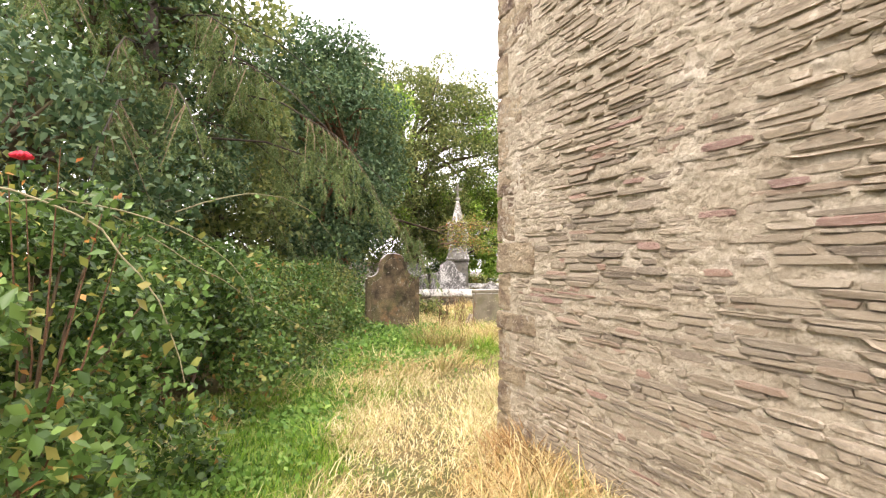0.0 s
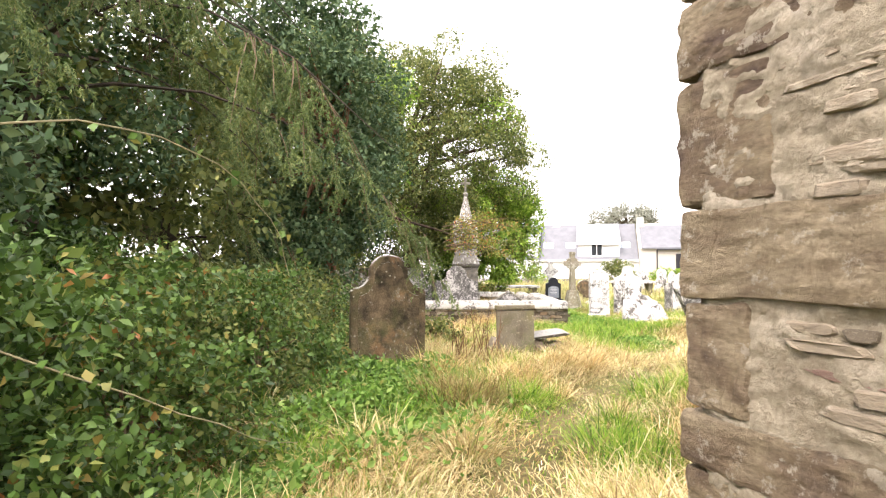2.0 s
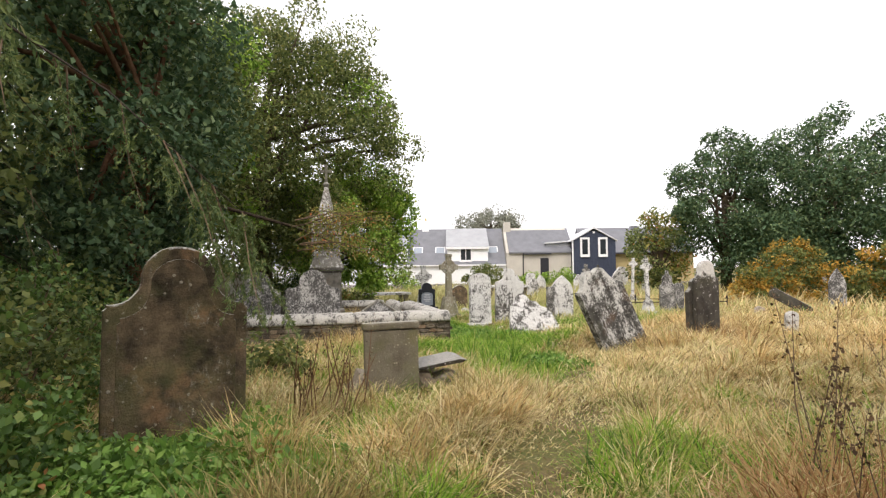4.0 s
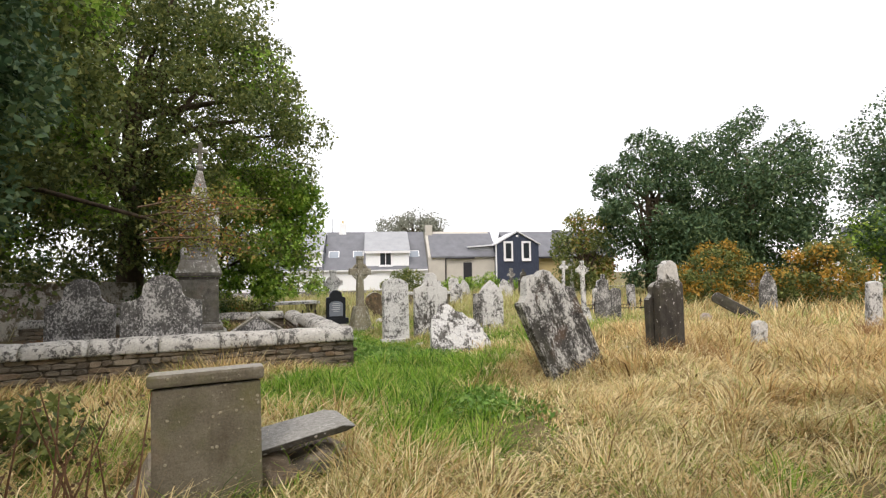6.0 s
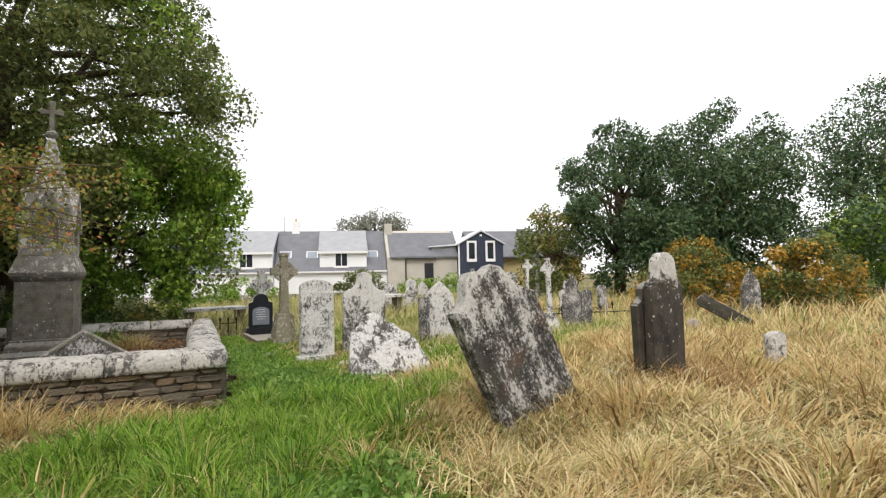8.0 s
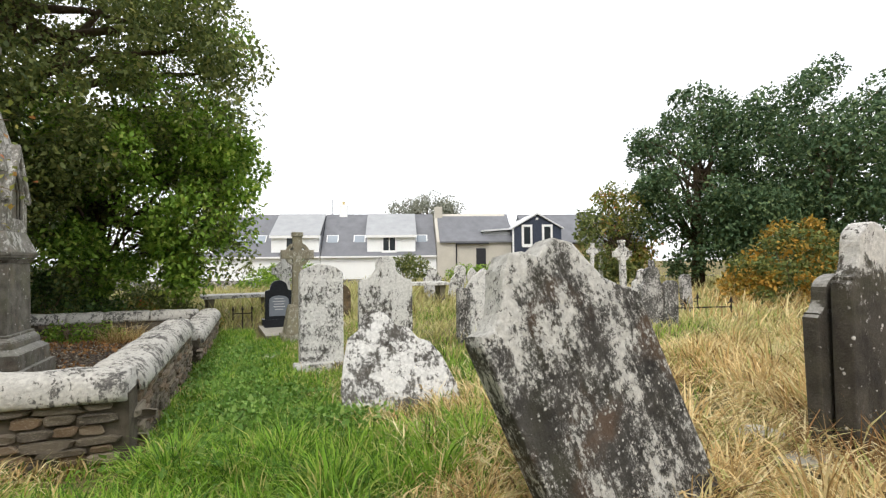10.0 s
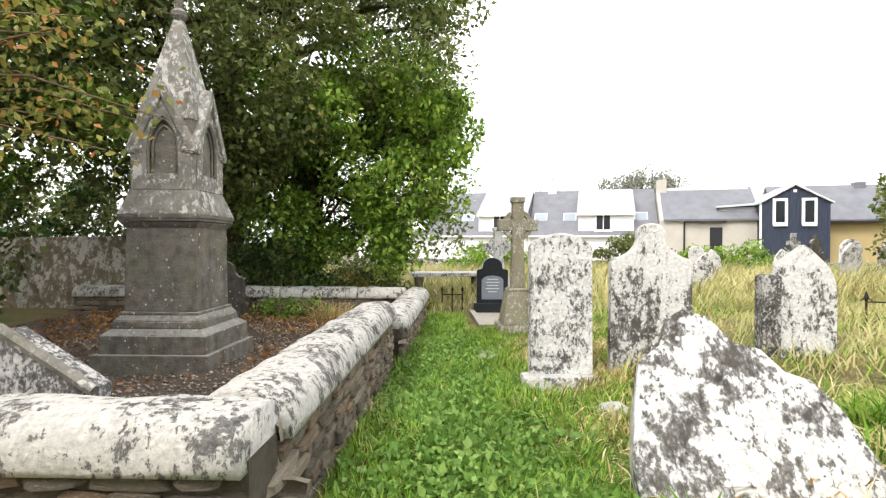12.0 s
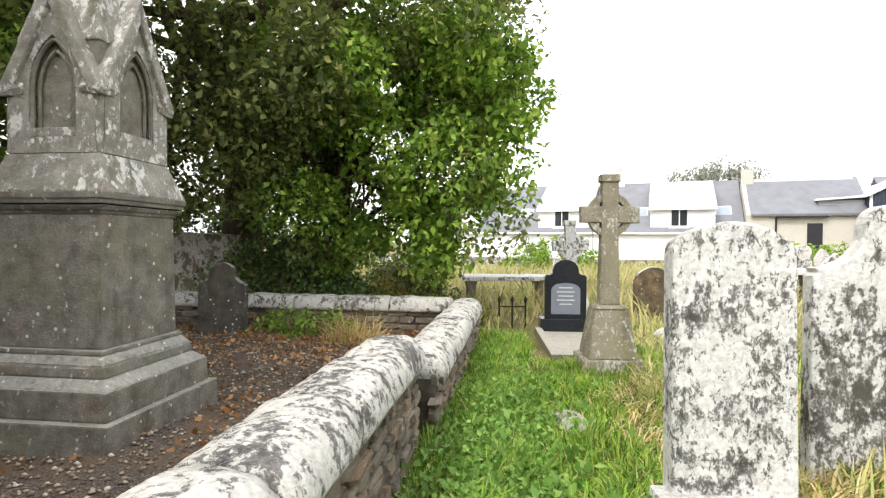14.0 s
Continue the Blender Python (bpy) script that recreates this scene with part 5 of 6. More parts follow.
broad_tree("field_tree", (24.0, 27.0, -0.1), 6, 0.2, (24.0, 27.0, 2.4), (3.8, 2.2, 2.4), 70, 260, 0.17, "leaf_dark", "low dark growth between the two trees", 175, clump_r=(0.7, 1.1))
broad_tree("field_tree", (18.4, 30.2, -0.1), 5, 0.15, (18.4, 30.2, 2.0), (1.5, 1.5, 2.2), 40, 150, 0.18, "leaf_dull", "brownish bush at the tree group's foot", 181, clump_r=(0.5, 0.8), mats=("leaf_autumn", 0.3))
broad_tree("field_tree", (35.0, 23.8, -0.1), 12, 0.35, (35.2, 23.6, 5.4), (4.0, 4.0, 5.2), 110, 280, 0.2, "leaf_dark", "tall dark evergreen at the field's far edge", 191, clump_r=(0.8, 1.4))
broad_tree("field_tree", (29.0, 20.0, -0.1), 7, 0.3, (29.4, 19.6, 2.6), (3.0, 3.4, 3.0), 60, 160, 0.22, "leaf_green", "dark rounded tree at the field's edge", 195, clump_r=(0.8, 1.3), mats=("leaf_dark", 0.5))
broad_tree("far_tree", (26.5, 80, -1), 10, 0.4, (26.5, 80, 7.4), (4.8, 3.6, 3.2), 60, 170, 0.32, "leaf_haze", "round tree behind the houses, coloured pale for haze", 201, clump_r=(0.9, 1.6))


def bush(name, place, radii, clumps, per, leaf, mat, label, seed, mats=None, stems=10):
    r = np.random.default_rng(seed)
    ob = thing(name, (*place, gz(*place)), label, "bush")
    rx, ry, rz = radii
    d = unit(r.normal(size=(clumps, 3)))
    d[:, 2] = np.abs(d[:, 2])
    C = d * np.array((rx, ry, rz)) * (0.5 + 0.5 * r.random((clumps, 1)) ** 0.5)
    C[:, 2] = np.maximum(C[:, 2], 0.08)
    per = int(per * 0.88)
    R = r.uniform(0.16, 0.34, clumps) * min(1.6, max(0.8, rx / 1.0))
    for i in range(stems):
        b = Vector(C[i])
        a = Vector((b.x * 0.2, b.y * 0.2, -0.1))
        m_ = a.lerp(b, 0.5) + Vector((0, 0, 0.2))
        part("stem", tube([a, m_, b], [0.018, 0.013, 0.005], 5), M["twig"], ob)
    P = ball_points(C, R, per, seed + 1)
    P[:, 2] = np.maximum(P[:, 2], 0.02)
    if mats:
        pick = np.repeat(r.random(clumps) < mats[1], per)
        foliage("leaves", P[~pick], leaf, M[mat], ob, 0.65, np.array((0, 0, -0.2)), 1.0, seed)
        foliage("leaves", P[pick], leaf, M[mats[0]], ob, 0.65, np.array((0, 0, -0.2)), 1.0, seed + 3)
    else:
        foliage("leaves", P, leaf, M[mat], ob, 0.65, np.array((0, 0, -0.2)), 1.0, seed)
    return ob


bush("bramble_bush", (-1.75, 1.7), (0.75, 0.8, 1.35), 46, 190, 0.06, "bramble", "thick bramble bush with rose hips beside the path", 301)
bush("bramble_bush", (-2.5, 3.1), (1.1, 1.0, 2.0), 80, 200, 0.06, "bramble", "tall dark bramble thicket", 311, ("ivy", 0.4))
bush("bramble_bush", (-2.55, 4.9), (1.1, 1.1, 1.7), 80, 200, 0.06, "ivy", "dark ivy and bramble thicket", 321, ("bramble", 0.5))
bush("bramble_bush", (-2.5, 6.7), (1.1, 1.1, 1.45), 80, 200, 0.06, "bramble", "bramble thicket with a few yellow leaves", 331, ("leaf_dull", 0.2))
bush("bramble_bush", (-2.3, 8.6), (1.0, 1.2, 1.4), 80, 190, 0.06, "bramble", "bramble thicket beside the large headstone", 341, ("leaf_dull", 0.3))
bush("bramble_bush", (-2.7, 11.2), (1.2, 1.6, 1.3), 80, 170, 0.065, "leaf_dull", "dull green thicket behind the headstone", 351, ("bramble", 0.5))
bush("bramble_bush", (-3.4, 14.0), (1.4, 1.6, 1.3), 70, 150, 0.075, "leaf_dull", "thicket at the plot's corner", 361, ("ivy", 0.5))
bush("ivy_bush", (-0.6, 11.9), (0.7, 0.5, 0.5), 26, 110, 0.07, "leaf_dull", "low weeds behind the headstone", 365)
bush("hedge_bush", (0.3, 27.0), (1.9, 1.2, 1.0), 60, 170, 0.08, "leaf_dull", "low tangled hedge beyond the plot", 371, ("leaf_green", 0.3))
bush("hedge_bush", (5.6, 40.5), (2.6, 1.2, 1.4), 40, 130, 0.14, "leaf_green", "green hedge before the houses", 381)
bush("hedge_bush", (12.5, 41.2), (2.0, 1.0, 1.6), 40, 130, 0.14, "leaf_dull", "grey-green shrub before the cottage", 391)
bush("hedge_bush", (17.0, 39.8), (3.4, 1.2, 1.2), 50, 130, 0.14, "leaf_green", "green hedge before the navy house", 401)
bush("orange_bush", (18.8, 22.6), (2.4, 1.3, 2.6), 70, 170, 0.13, "leaf_orange", "autumn orange bush at the field edge", 411, ("leaf_dull", 0.45))
bush("orange_bush", (20.9, 19.8), (2.2, 1.3, 2.3), 70, 170, 0.13, "leaf_orange", "autumn orange and green bush", 421, ("leaf_dull", 0.55))
bush("plot_weed", (0.6, 22.9), (0.8, 0.3, 0.4), 20, 70, 0.07, "leaf_green", "ivy and weeds along the plot's back wall", 431)

bush("hedge_bush", (-3.0, 27.5), (3.6, 1.4, 2.2), 90, 120, 0.12, "leaf_dull", "tangled hedge under the trees", 441, ("ivy", 0.5))
bush("hedge_bush", (-8.0, 24.5), (3.0, 3.0, 2.4), 70, 120, 0.14, "ivy", "dark undergrowth beneath the trees", 451)
bush("hedge_bush", (-6.5, 17.0), (2.4, 3.4, 2.0), 70, 120, 0.14, "ivy", "dark undergrowth behind the thicket", 461)
bush("hedge_bush", (-6.0, 8.0), (2.2, 4.6, 2.4), 90, 120, 0.14, "ivy", "dark undergrowth at the wood's edge", 471)
bush("hedge_bush", (-4.9, 1.5), (1.8, 2.6, 2.4), 70, 120, 0.12, "ivy", "dark undergrowth behind the brambles", 481)


def twig_needles(a, b, per, length, r):
    """Needles set round a twig from a to b."""
    q = r.random(per)[:, None]
    P = a + (b - a) * q
    axis_ = (b - a) / max(np.linalg.norm(b - a), 1e-6)
    d = unit(r.normal(size=(per, 3)) * 0.5 + axis_ * 0.9)
    return P, d


def spruce(place, height, trunk, whorls, reach, label, seed, low=1.6, per=26):
    """A spruce: straight trunk, drooping branches, hanging twigs set with needles."""
    r = np.random.default_rng(seed)
    ob = thing("spruce_tree", place, label, "tree")
    part("trunk", tube([(0, 0, -0.2), (0.05, 0.02, height * 0.4), (0, 0, height)], [trunk, trunk * 0.7, 0.03], 10), M["dark_bark"], ob, smooth=True)
    allP, allD = [], []
    for k in range(whorls):
        z = low + (height - low) * (k / whorls) ** 1.15
        n_b = 6
        for j in range(n_b):
            ang = 2 * math.pi * (j + r.uniform(-0.3, 0.3)) / n_b + k * 0.9
            L = reach * (1 - 0.75 * k / whorls) * r.uniform(0.75, 1.1)
            dirv = np.array((math.cos(ang), math.sin(ang), 0))
            pts = [np.array((0, 0, z)) + dirv * L * q + np.array((0, 0, 0.12 * L * math.sin(q * 2.6) - (0.38 if dirv[0] > 0.2 else 0.3) * L * q * q)) for q in np.linspace(0, 1, 6)]
            part("branch", tube(pts, [0.028, 0.022, 0.016, 0.011, 0.007, 0.003], 5), M["dark_bark"], ob)
            dense = k < 4 and dirv[0] > 0.1
            strings = int((6.0 if dense else 1.6) * L)
            heart = r.uniform(0.3, 1.0, 4)
            for t in range(strings):
                q = float(np.clip(r.choice(heart) + r.normal(0, 0.05), 0.15, 1.0))
                f = q * 5
                i0 = min(int(f), 4)
                c = pts[i0] + (pts[i0 + 1] - pts[i0]) * (f - i0)
                side = np.array((-dirv[1], dirv[0], 0)) * r.choice((-1, 1))
                down = np.array((0, 0, -1.0)) + dirv * r.uniform(0.0, 0.5) + side * r.uniform(0.0, 0.6)
                sl = r.uniform(0.35, 0.9)
                if dense and t % 2 == 0:
                    part("hanging_twig", tube([c, c + down * sl * 0.5 + r.normal(0, 0.02, 3), c + down * sl], [0.007, 0.005, 0.002], 4), M["twig"], ob)
                for w in range(int(sl * (24 if dense else 14))):
                    c1 = c + down * sl * r.random() + r.normal(0, 0.015, 3)
                    e1 = c1 + (np.array((0, 0, -0.85)) + unit(r.normal(size=(1, 3)))[0] * 0.6) * r.uniform(0.1, 0.19)
                    P, d = twig_needles(c1, e1, per, 0.03, r)
                    allP.append(P)
                    allD.append(d)
    P, D = np.concatenate(allP), np.concatenate(allD)
    V, F = leaf_arrays(P, 0.034, 0.26, D * 6, 0.3, 0.1, seed)
    place_mesh("needles", fast_mesh("needles", V, F), M["needle"], ob)
    return ob


spruce((-4.5, 8.1, 0), 8.5, 0.2, 9, 4.4, "tall spruce with drooping needle-covered branches", 501, 3.1, 30)
spruce((-4.6, 1.6, 0), 8.0, 0.18, 9, 2.6, "dark spruce over the brambles", 511, 2.4, 10)
spruce((-5.5, 13.0, 0), 9.0, 0.18, 9, 2.8, "dark spruce behind the thicket", 521, 1.8, 8)

# long pale bramble canes arching over the verge
for i, pts in enumerate((((-2.6, 3.6, 1.9), (-1.9, 4.2, 1.35), (-1.35, 5.0, 0.75), (-1.0, 5.6, 0.42)), ((-2.6, 2.5, 1.6), (-1.9, 2.9, 1.75), (-1.4, 3.3, 1.4), (-1.2, 3.4, 1.1)), ((-1.9, 1.6, 1.5), (-1.5, 1.9, 1.7), (-1.15, 2.0, 1.3), (-1.0, 2.1, 0.9)), ((-2.3, 4.6, 1.8), (-1.7, 5.3, 2.1), (-1.3, 5.8, 1.7), (-1.15, 6.0, 1.3)))):
    c = thing("bramble_cane", (0, 0, 0), "long pale bramble cane arching over the verge", "cane", "bramble canes")
    r_ = np.random.default_rng(600 + i)
    b0, b1, b2, b3 = (Vector(p) for p in pts)
    b1, b2 = b1 + (b1 - b0.lerp(b3, 0.33)) * 0.5, b2 + (b2 - b0.lerp(b3, 0.67)) * 0.5
    bow = [b0 * (1 - q) ** 3 + b1 * 3 * q * (1 - q) ** 2 + b2 * 3 * q * q * (1 - q) + b3 * q ** 3 + Vector(r_.normal(0, 0.006, 3)) for q in np.linspace(0, 1, 14)]
    part("cane", tube(bow, list(np.linspace(0.0058, 0.002, 14)), 5), M["cane"], c)
    A = np.array([tuple(p) for p in bow])
    q = r_.uniform(0, 12.99, 46)
    k = q.astype(int)
    P = A[k] + (A[k + 1] - A[k]) * (q - k)[:, None] + r_.normal(0, 0.035, (46, 3))
    foliage("leaves", P, 0.06, M["bramble"], c, 0.65, np.array((0, 0, -0.2)), 1.0, 610 + i)
hips = thing("rose_flower", (-1.36, 1.72, 1.72), "small red rose bloom on a bramble", "flower")
bm = bmesh.new()
for i in range(6):
    a = i * math.pi / 3
    add_tube(bm, [(0, 0, 0), (0.018 * math.cos(a), 0.018 * math.sin(a), 0.014), (0.034 * math.cos(a), 0.034 * math.sin(a), 0.008)], [0.004, 0.013, 0.005], 6)
part("petals", bm, M["petal"], hips)

# ---- grass ----
def blades(name, x, y, length, lean, width, mat, label, seed, turn=None, lift=0.0, wild=1.3, rise=0.0):
    """Bent blades: three triangles each. lean 0 stands, 1 lies over."""
    r = np.random.default_rng(seed)
    k = len(x)
    if k == 0:
        return
    base = np.stack((x, y, hummock(x, y) - 0.01 + lift * r.random(k) + rise), 1)
    ang = r.uniform(0, 2 * math.pi, k) if turn is None else turn + r.normal(0, wild, k)
    d = np.stack((np.cos(ang), np.sin(ang), np.zeros(k)), 1)
    a1, a2 = np.radians(62 * lean)[:, None], np.radians(np.minimum(112 * lean, 104))[:, None]
    up = np.array((0, 0, 1.0))
    L = length[:, None]
    mid = base + 0.5 * L * (d * np.sin(a1) + up * np.cos(a1))
    tip = mid + 0.5 * L * (d * np.sin(a2) + up * np.cos(a2))
    tip[:, 2] = np.maximum(tip[:, 2], base[:, 2] + 0.015)
    twist = r.normal(0, 0.6, k)
    side = np.stack((-np.sin(ang + twist), np.cos(ang + twist), np.zeros(k)), 1) * (width * r.uniform(0.6, 1.3, k))[:, None] / 2
    V = np.stack((base - side, base + side, mid + side * 0.85, mid - side * 0.85, tip), 1).reshape(-1, 3)
    i = np.arange(k)[:, None] * 5
    F = np.concatenate((i + np.array((0, 1, 2)), i + np.array((0, 2, 3)), i + np.array((3, 2, 4))))
    ob = place_mesh(name, fast_mesh(name, V, F), M[mat])
    return tagged(ob, label, "grass", kind="stuff")


def spread(count, x0, x1, y0, y1, seed):
    r = np.random.default_rng(seed)
    return r.uniform(x0, x1, count), r.uniform(y0, y1, count)


TA = radians(FACE + 180)


def free(x, y):
    """Where grass can grow: off the tower, the walls and the plot."""
    dx, dy = x - 0.45, y - 4.15
    u, v = dx * math.cos(TA) + dy * math.sin(TA), -dx * math.sin(TA) + dy * math.cos(TA)
    tower_in = (u > -0.02) & (v > -0.03)
    plot_in = (x < 2.83) & (x > -3.6) & (y > 15.42) & (y < 23.8)
    grave = (x > 3.68) & (x < 4.56) & (y > 22.0) & (y < 24.2)
    return ~(tower_in | plot_in | grave)


def ease(a, lo, hi):
    q = np.clip((a - lo) / (hi - lo), 0, 1)
    return q * q * (3 - 2 * q)


def greenness(x, y):
    """0 straw, 1 fresh green, by the lie of the place."""
    g = 0.36 + 0.4 * wob(x, y, 0.9, 1.0) + 0.35 * wob(x, y, 3.1, 2.0)
    blob = lambda cx, cy, rx, ry: np.exp(-(((x - cx) / rx) ** 2 + ((y - cy) / ry) ** 2))
    g = g + 1.3 * blob(-1.15, 3.3, 0.4, 1.2) + 1.0 * blob(-0.7, 8.2, 0.9, 1.6) + 1.0 * blob(2.9, 11.6, 0.9, 1.0) + 1.1 * blob(3.4, 14.2, 0.9, 1.6) + 1.5 * blob(3.5, 19.5, 0.8, 4.5)
    g = g + 0.6 * blob(1.5, 13.5, 1.6, 1.2) + 0.5 * blob(6.5, 17.0, 1.2, 2.0) - 0.6 * blob(0.3, 5.0, 0.8, 3.0) + 0.6 * blob(0.8, 7.4, 0.6, 1.3) + 0.5 * blob(2.2, 8.6, 0.7, 0.9) - 0.3 * blob(1.2, 9.4, 0.8, 0.8) - 0.8 * blob(5.5, 11.5, 2.0, 1.6) - 0.5 * blob(9.0, 13.0, 4.0, 2.5)
    return np.clip(g, 0, 1)


def lay(x, y):
    return 2.5 * wob(x, y, 0.7, 5.0)


def sow(name, count, x0, x1, y0, y1, seed, size, width, mats, label, tall=0.0):
    """Sow a stretch: green where it is fresh, straw elsewhere, short on the trodden line."""
    r = np.random.default_rng(seed)
    x, y = spread(count, x0, x1, y0, y1, seed + 1)
    k = free(x, y)
    x, y = x[k], y[k]
    gap = path_gap(x, y) + ease(y, 11.0, 13.0)
    k = r.random(len(x)) < 0.42 + 0.06 * ease(y, 7.0, 9.0) + 0.8 * (0.75 + 0.25 * wob(x, y, 4.3, 9.0)) * ease(gap + 0.1 * wob(x, y, 3.0, 4.0), 0.08, 0.4)
    x, y, gap = x[k], y[k], gap[k]
    short = 0.3 + 0.7 * ease(gap, 0.15, 0.75)
    green = r.random(len(x)) < greenness(x, y)
    hump = 1 + 0.6 * wob(x, y, 1.9, 7.0) + 0.2 * wob(x, y, 5.0, 2.0)
    length = size * r.uniform(0.5, 1.3, len(x)) * short * hump
    g = green
    old = wob(x, y, 1.3, 11.0) + 0.35 * wob(x, y, 4.0, 1.0) > 0.12
    blades("grass", x[g], y[g], length[g] * 0.8, r.uniform(0.15, 0.7, g.sum()), width, mats[0], "fresh green grass", seed + 2)
    for s_, mt, more in ((~green & ~old, mats[1], 0), (~green & old, "dry" if mats[1] == "straw" else mats[1], 9)):
        blades("grass", x[s_], y[s_], length[s_] * 1.25, r.uniform(0.5, 1.08, s_.sum()) * (1 - tall) + tall * r.uniform(0.1, 0.5, s_.sum()), width, mt, label, seed + 3 + more, lay(x[s_], y[s_]), 0.05)


sow("grass", 64000, -1.9, 1.6, 0.6, 6.0, 700, 0.23, 0.0062, ("grass", "straw"), "matted straw-coloured grass on the trodden path")
sow("grass", 62000, -1.9, 4.0, 6.0, 11.0, 710, 0.23, 0.008, ("grass", "straw"), "matted straw-coloured grass among gravestones")
sow("grass", 52000, 1.0, 6.5, 9.5, 15.4, 720, 0.2, 0.011, ("grass", "straw"), "long dry golden grass round the leaning stones", 0.05)
sow("grass", 20000, -3.5, 2.6, 11.0, 15.5, 725, 0.2, 0.011, ("grass", "dry"), "long dry grass before the low wall", 0.4)
sow("grass", 9000, -2.3, -0.9, 2.4, 5.4, 738, 0.2, 0.008, ("grass", "grass"), "green grass at the brambles' foot")
sow("grass", 42000, 2.8, 5.6, 13.5, 23.5, 730, 0.14, 0.0095, ("grass", "straw"), "short grass on the path beside the wall")
sow("grass", 22000, 2.8, 4.3, 12.5, 24.0, 735, 0.12, 0.009, ("grass", "grass"), "lush green grass on the path")
sow("grass", 9000, -2.6, -1.0, 0.6, 3.2, 737, 0.2, 0.009, ("grass", "grass"), "green grass under the brambles")
sow("grass", 36000, 5.0, 14.0, 8.5, 18.0, 740, 0.22, 0.016, ("grass", "straw"), "matted dry golden grass across the field", 0.05)
sow("grass", 30000, 4.5, 16.0, 16.0, 28.0, 750, 0.21, 0.016, ("grass", "field"), "tall pale field grass", 0.4)
sow("grass", 28000, -4.0, 32.0, 24.0, 42.0, 760, 0.42, 0.034, ("field", "field"), "tall pale field grass before the houses", 0.7)
sow("grass", 16000, 12.0, 34.0, 8.0, 26.0, 770, 0.4, 0.03, ("field", "dry"), "tall dry field grass", 0.7)


def tuft(cx, cy, rad, count, length, mat, label, seed, width=0.006):
    r = np.random.default_rng(seed)
    count, width = int(count * 0.6), width * 1.5
    a, q = r.uniform(0, 2 * math.pi, count), rad * np.sqrt(r.random(count))
    x, y = cx + q * np.cos(a), cy + q * np.sin(a)
    out = blades("grass_tuft", x, y, length * r.uniform(0.35, 1.25, count), np.clip(r.uniform(0.35, 1.05, count) * (0.6 + 0.4 * q / rad), 0, 1), width, mat, label, seed + 1, a)
    out["kind"] = ""
    out["category"] = "grass tuft"


tuft(2.4, 7.0, 0.5, 2800, 0.6, "rust_dry", "big rust-brown dry grass tuft beside the path", 801)
tuft(3.1, 7.7, 0.6, 700, 0.8, "dry", "tall thin dry grass standing beside the path", 805, 0.004)
tuft(1.75, 6.4, 0.3, 1500, 0.4, "dry", "dry golden grass tuft beside the path", 803)
tuft(0.0, 7.9, 0.34, 1100, 0.4, "olive_dry", "drooping olive-brown tuft before the tomb panel", 811)
tuft(-0.2, 9.0, 0.25, 800, 0.5, "dry", "straw tuft beside the large headstone", 813)
tuft(1.5, 9.6, 0.35, 1800, 0.34, "dry", "straw tuft beside the broken slab", 815)
tuft(1.9, 10.6, 0.4, 1500, 0.36, "dry", "golden grass tuft beside the slab", 817)
tuft(5.6, 12.85, 0.5, 900, 0.2, "dry", "golden dry grass round the leaning stone's foot", 821)
tuft(7.0, 13.2, 0.6, 2000, 0.4, "rust_dry", "dry grass round the dark headstone's foot", 823)
tuft(8.9, 11.9, 0.7, 2600, 0.45, "dry", "golden dry grass tuft in the field", 825)
tuft(11.5, 12.6, 0.9, 2600, 0.5, "rust_dry", "brown dry grass tuft in the field", 827, 0.01)
tuft(0.62, 3.7, 0.0001 + 0.3, 1700, 0.3, "rust_dry", "dry brown grass heap at the wall's foot", 831)
tuft(-0.95, 1.65, 0.3, 1700, 0.38, "rust_dry", "dry brown grass heap under brambles", 833)
tuft(1.4, 22.7, 0.35, 1500, 0.5, "dry", "dry grass tuft inside the plot", 835)
tuft(0.9, 14.9, 0.5, 1800, 0.5, "dry", "dry stalks before the low wall", 837)


def hummocks(count, x0, x1, y0, y1, seed, radius, per, length, width, mats, label):
    """Uneven mounds of drooping blades, each mound of one kind of grass."""
    r = np.random.default_rng(seed)
    cx, cy = r.uniform(x0, x1, count), r.uniform(y0, y1, count)
    k = free(cx, cy) & (path_gap(cx, cy) + ease(cy, 12.0, 14.0) > 0.32)
    cx, cy = cx[k], cy[k]
    g = greenness(cx, cy) + r.normal(0, 0.18, len(cx))
    kind = np.where(g > 0.62, 0, np.where(r.random(len(cx)) < 0.82, 1, 2))
    rad = r.uniform(*radius, len(cx))
    for i, mt in enumerate(mats):
        c = np.repeat(np.flatnonzero(kind == i), per)
        if len(c) == 0:
            continue
        a, q = r.uniform(0, 2 * math.pi, len(c)), np.sqrt(r.random(len(c)))
        x, y = cx[c] + rad[c] * q * np.cos(a), cy[c] + rad[c] * q * np.sin(a)
        ok = free(x, y)
        rise = 0.27 * rad[c] * (1 - q ** 2)
        L = length * (0.6 + 1.6 * rad[c]) * r.uniform(0.5, 1.2, len(c))
        blades("grass_mound", x[ok], y[ok], L[ok], np.clip(0.35 + 0.6 * q + r.normal(0, 0.12, len(c)), 0.1, 1.05)[ok], width, mt, label, seed + 11 + i, a[ok], 0.0, 0.5, rise[ok])


hummocks(60, -1.1, 1.7, 2.0, 6.3, 881, (0.1, 0.24), 190, 0.26, 0.006, ("grass", "straw", "olive_dry"), "drooping grass mound beside the trodden path")
hummocks(210, -1.3, 5.2, 6.3, 12.2, 883, (0.12, 0.34), 200, 0.32, 0.007, ("grass", "straw", "olive_dry"), "drooping mound of matted straw-coloured grass")
hummocks(110, 0.4, 6.6, 12.0, 15.3, 885, (0.14, 0.32), 170, 0.3, 0.009, ("grass", "dry", "olive_dry"), "golden mound of drooping grass")
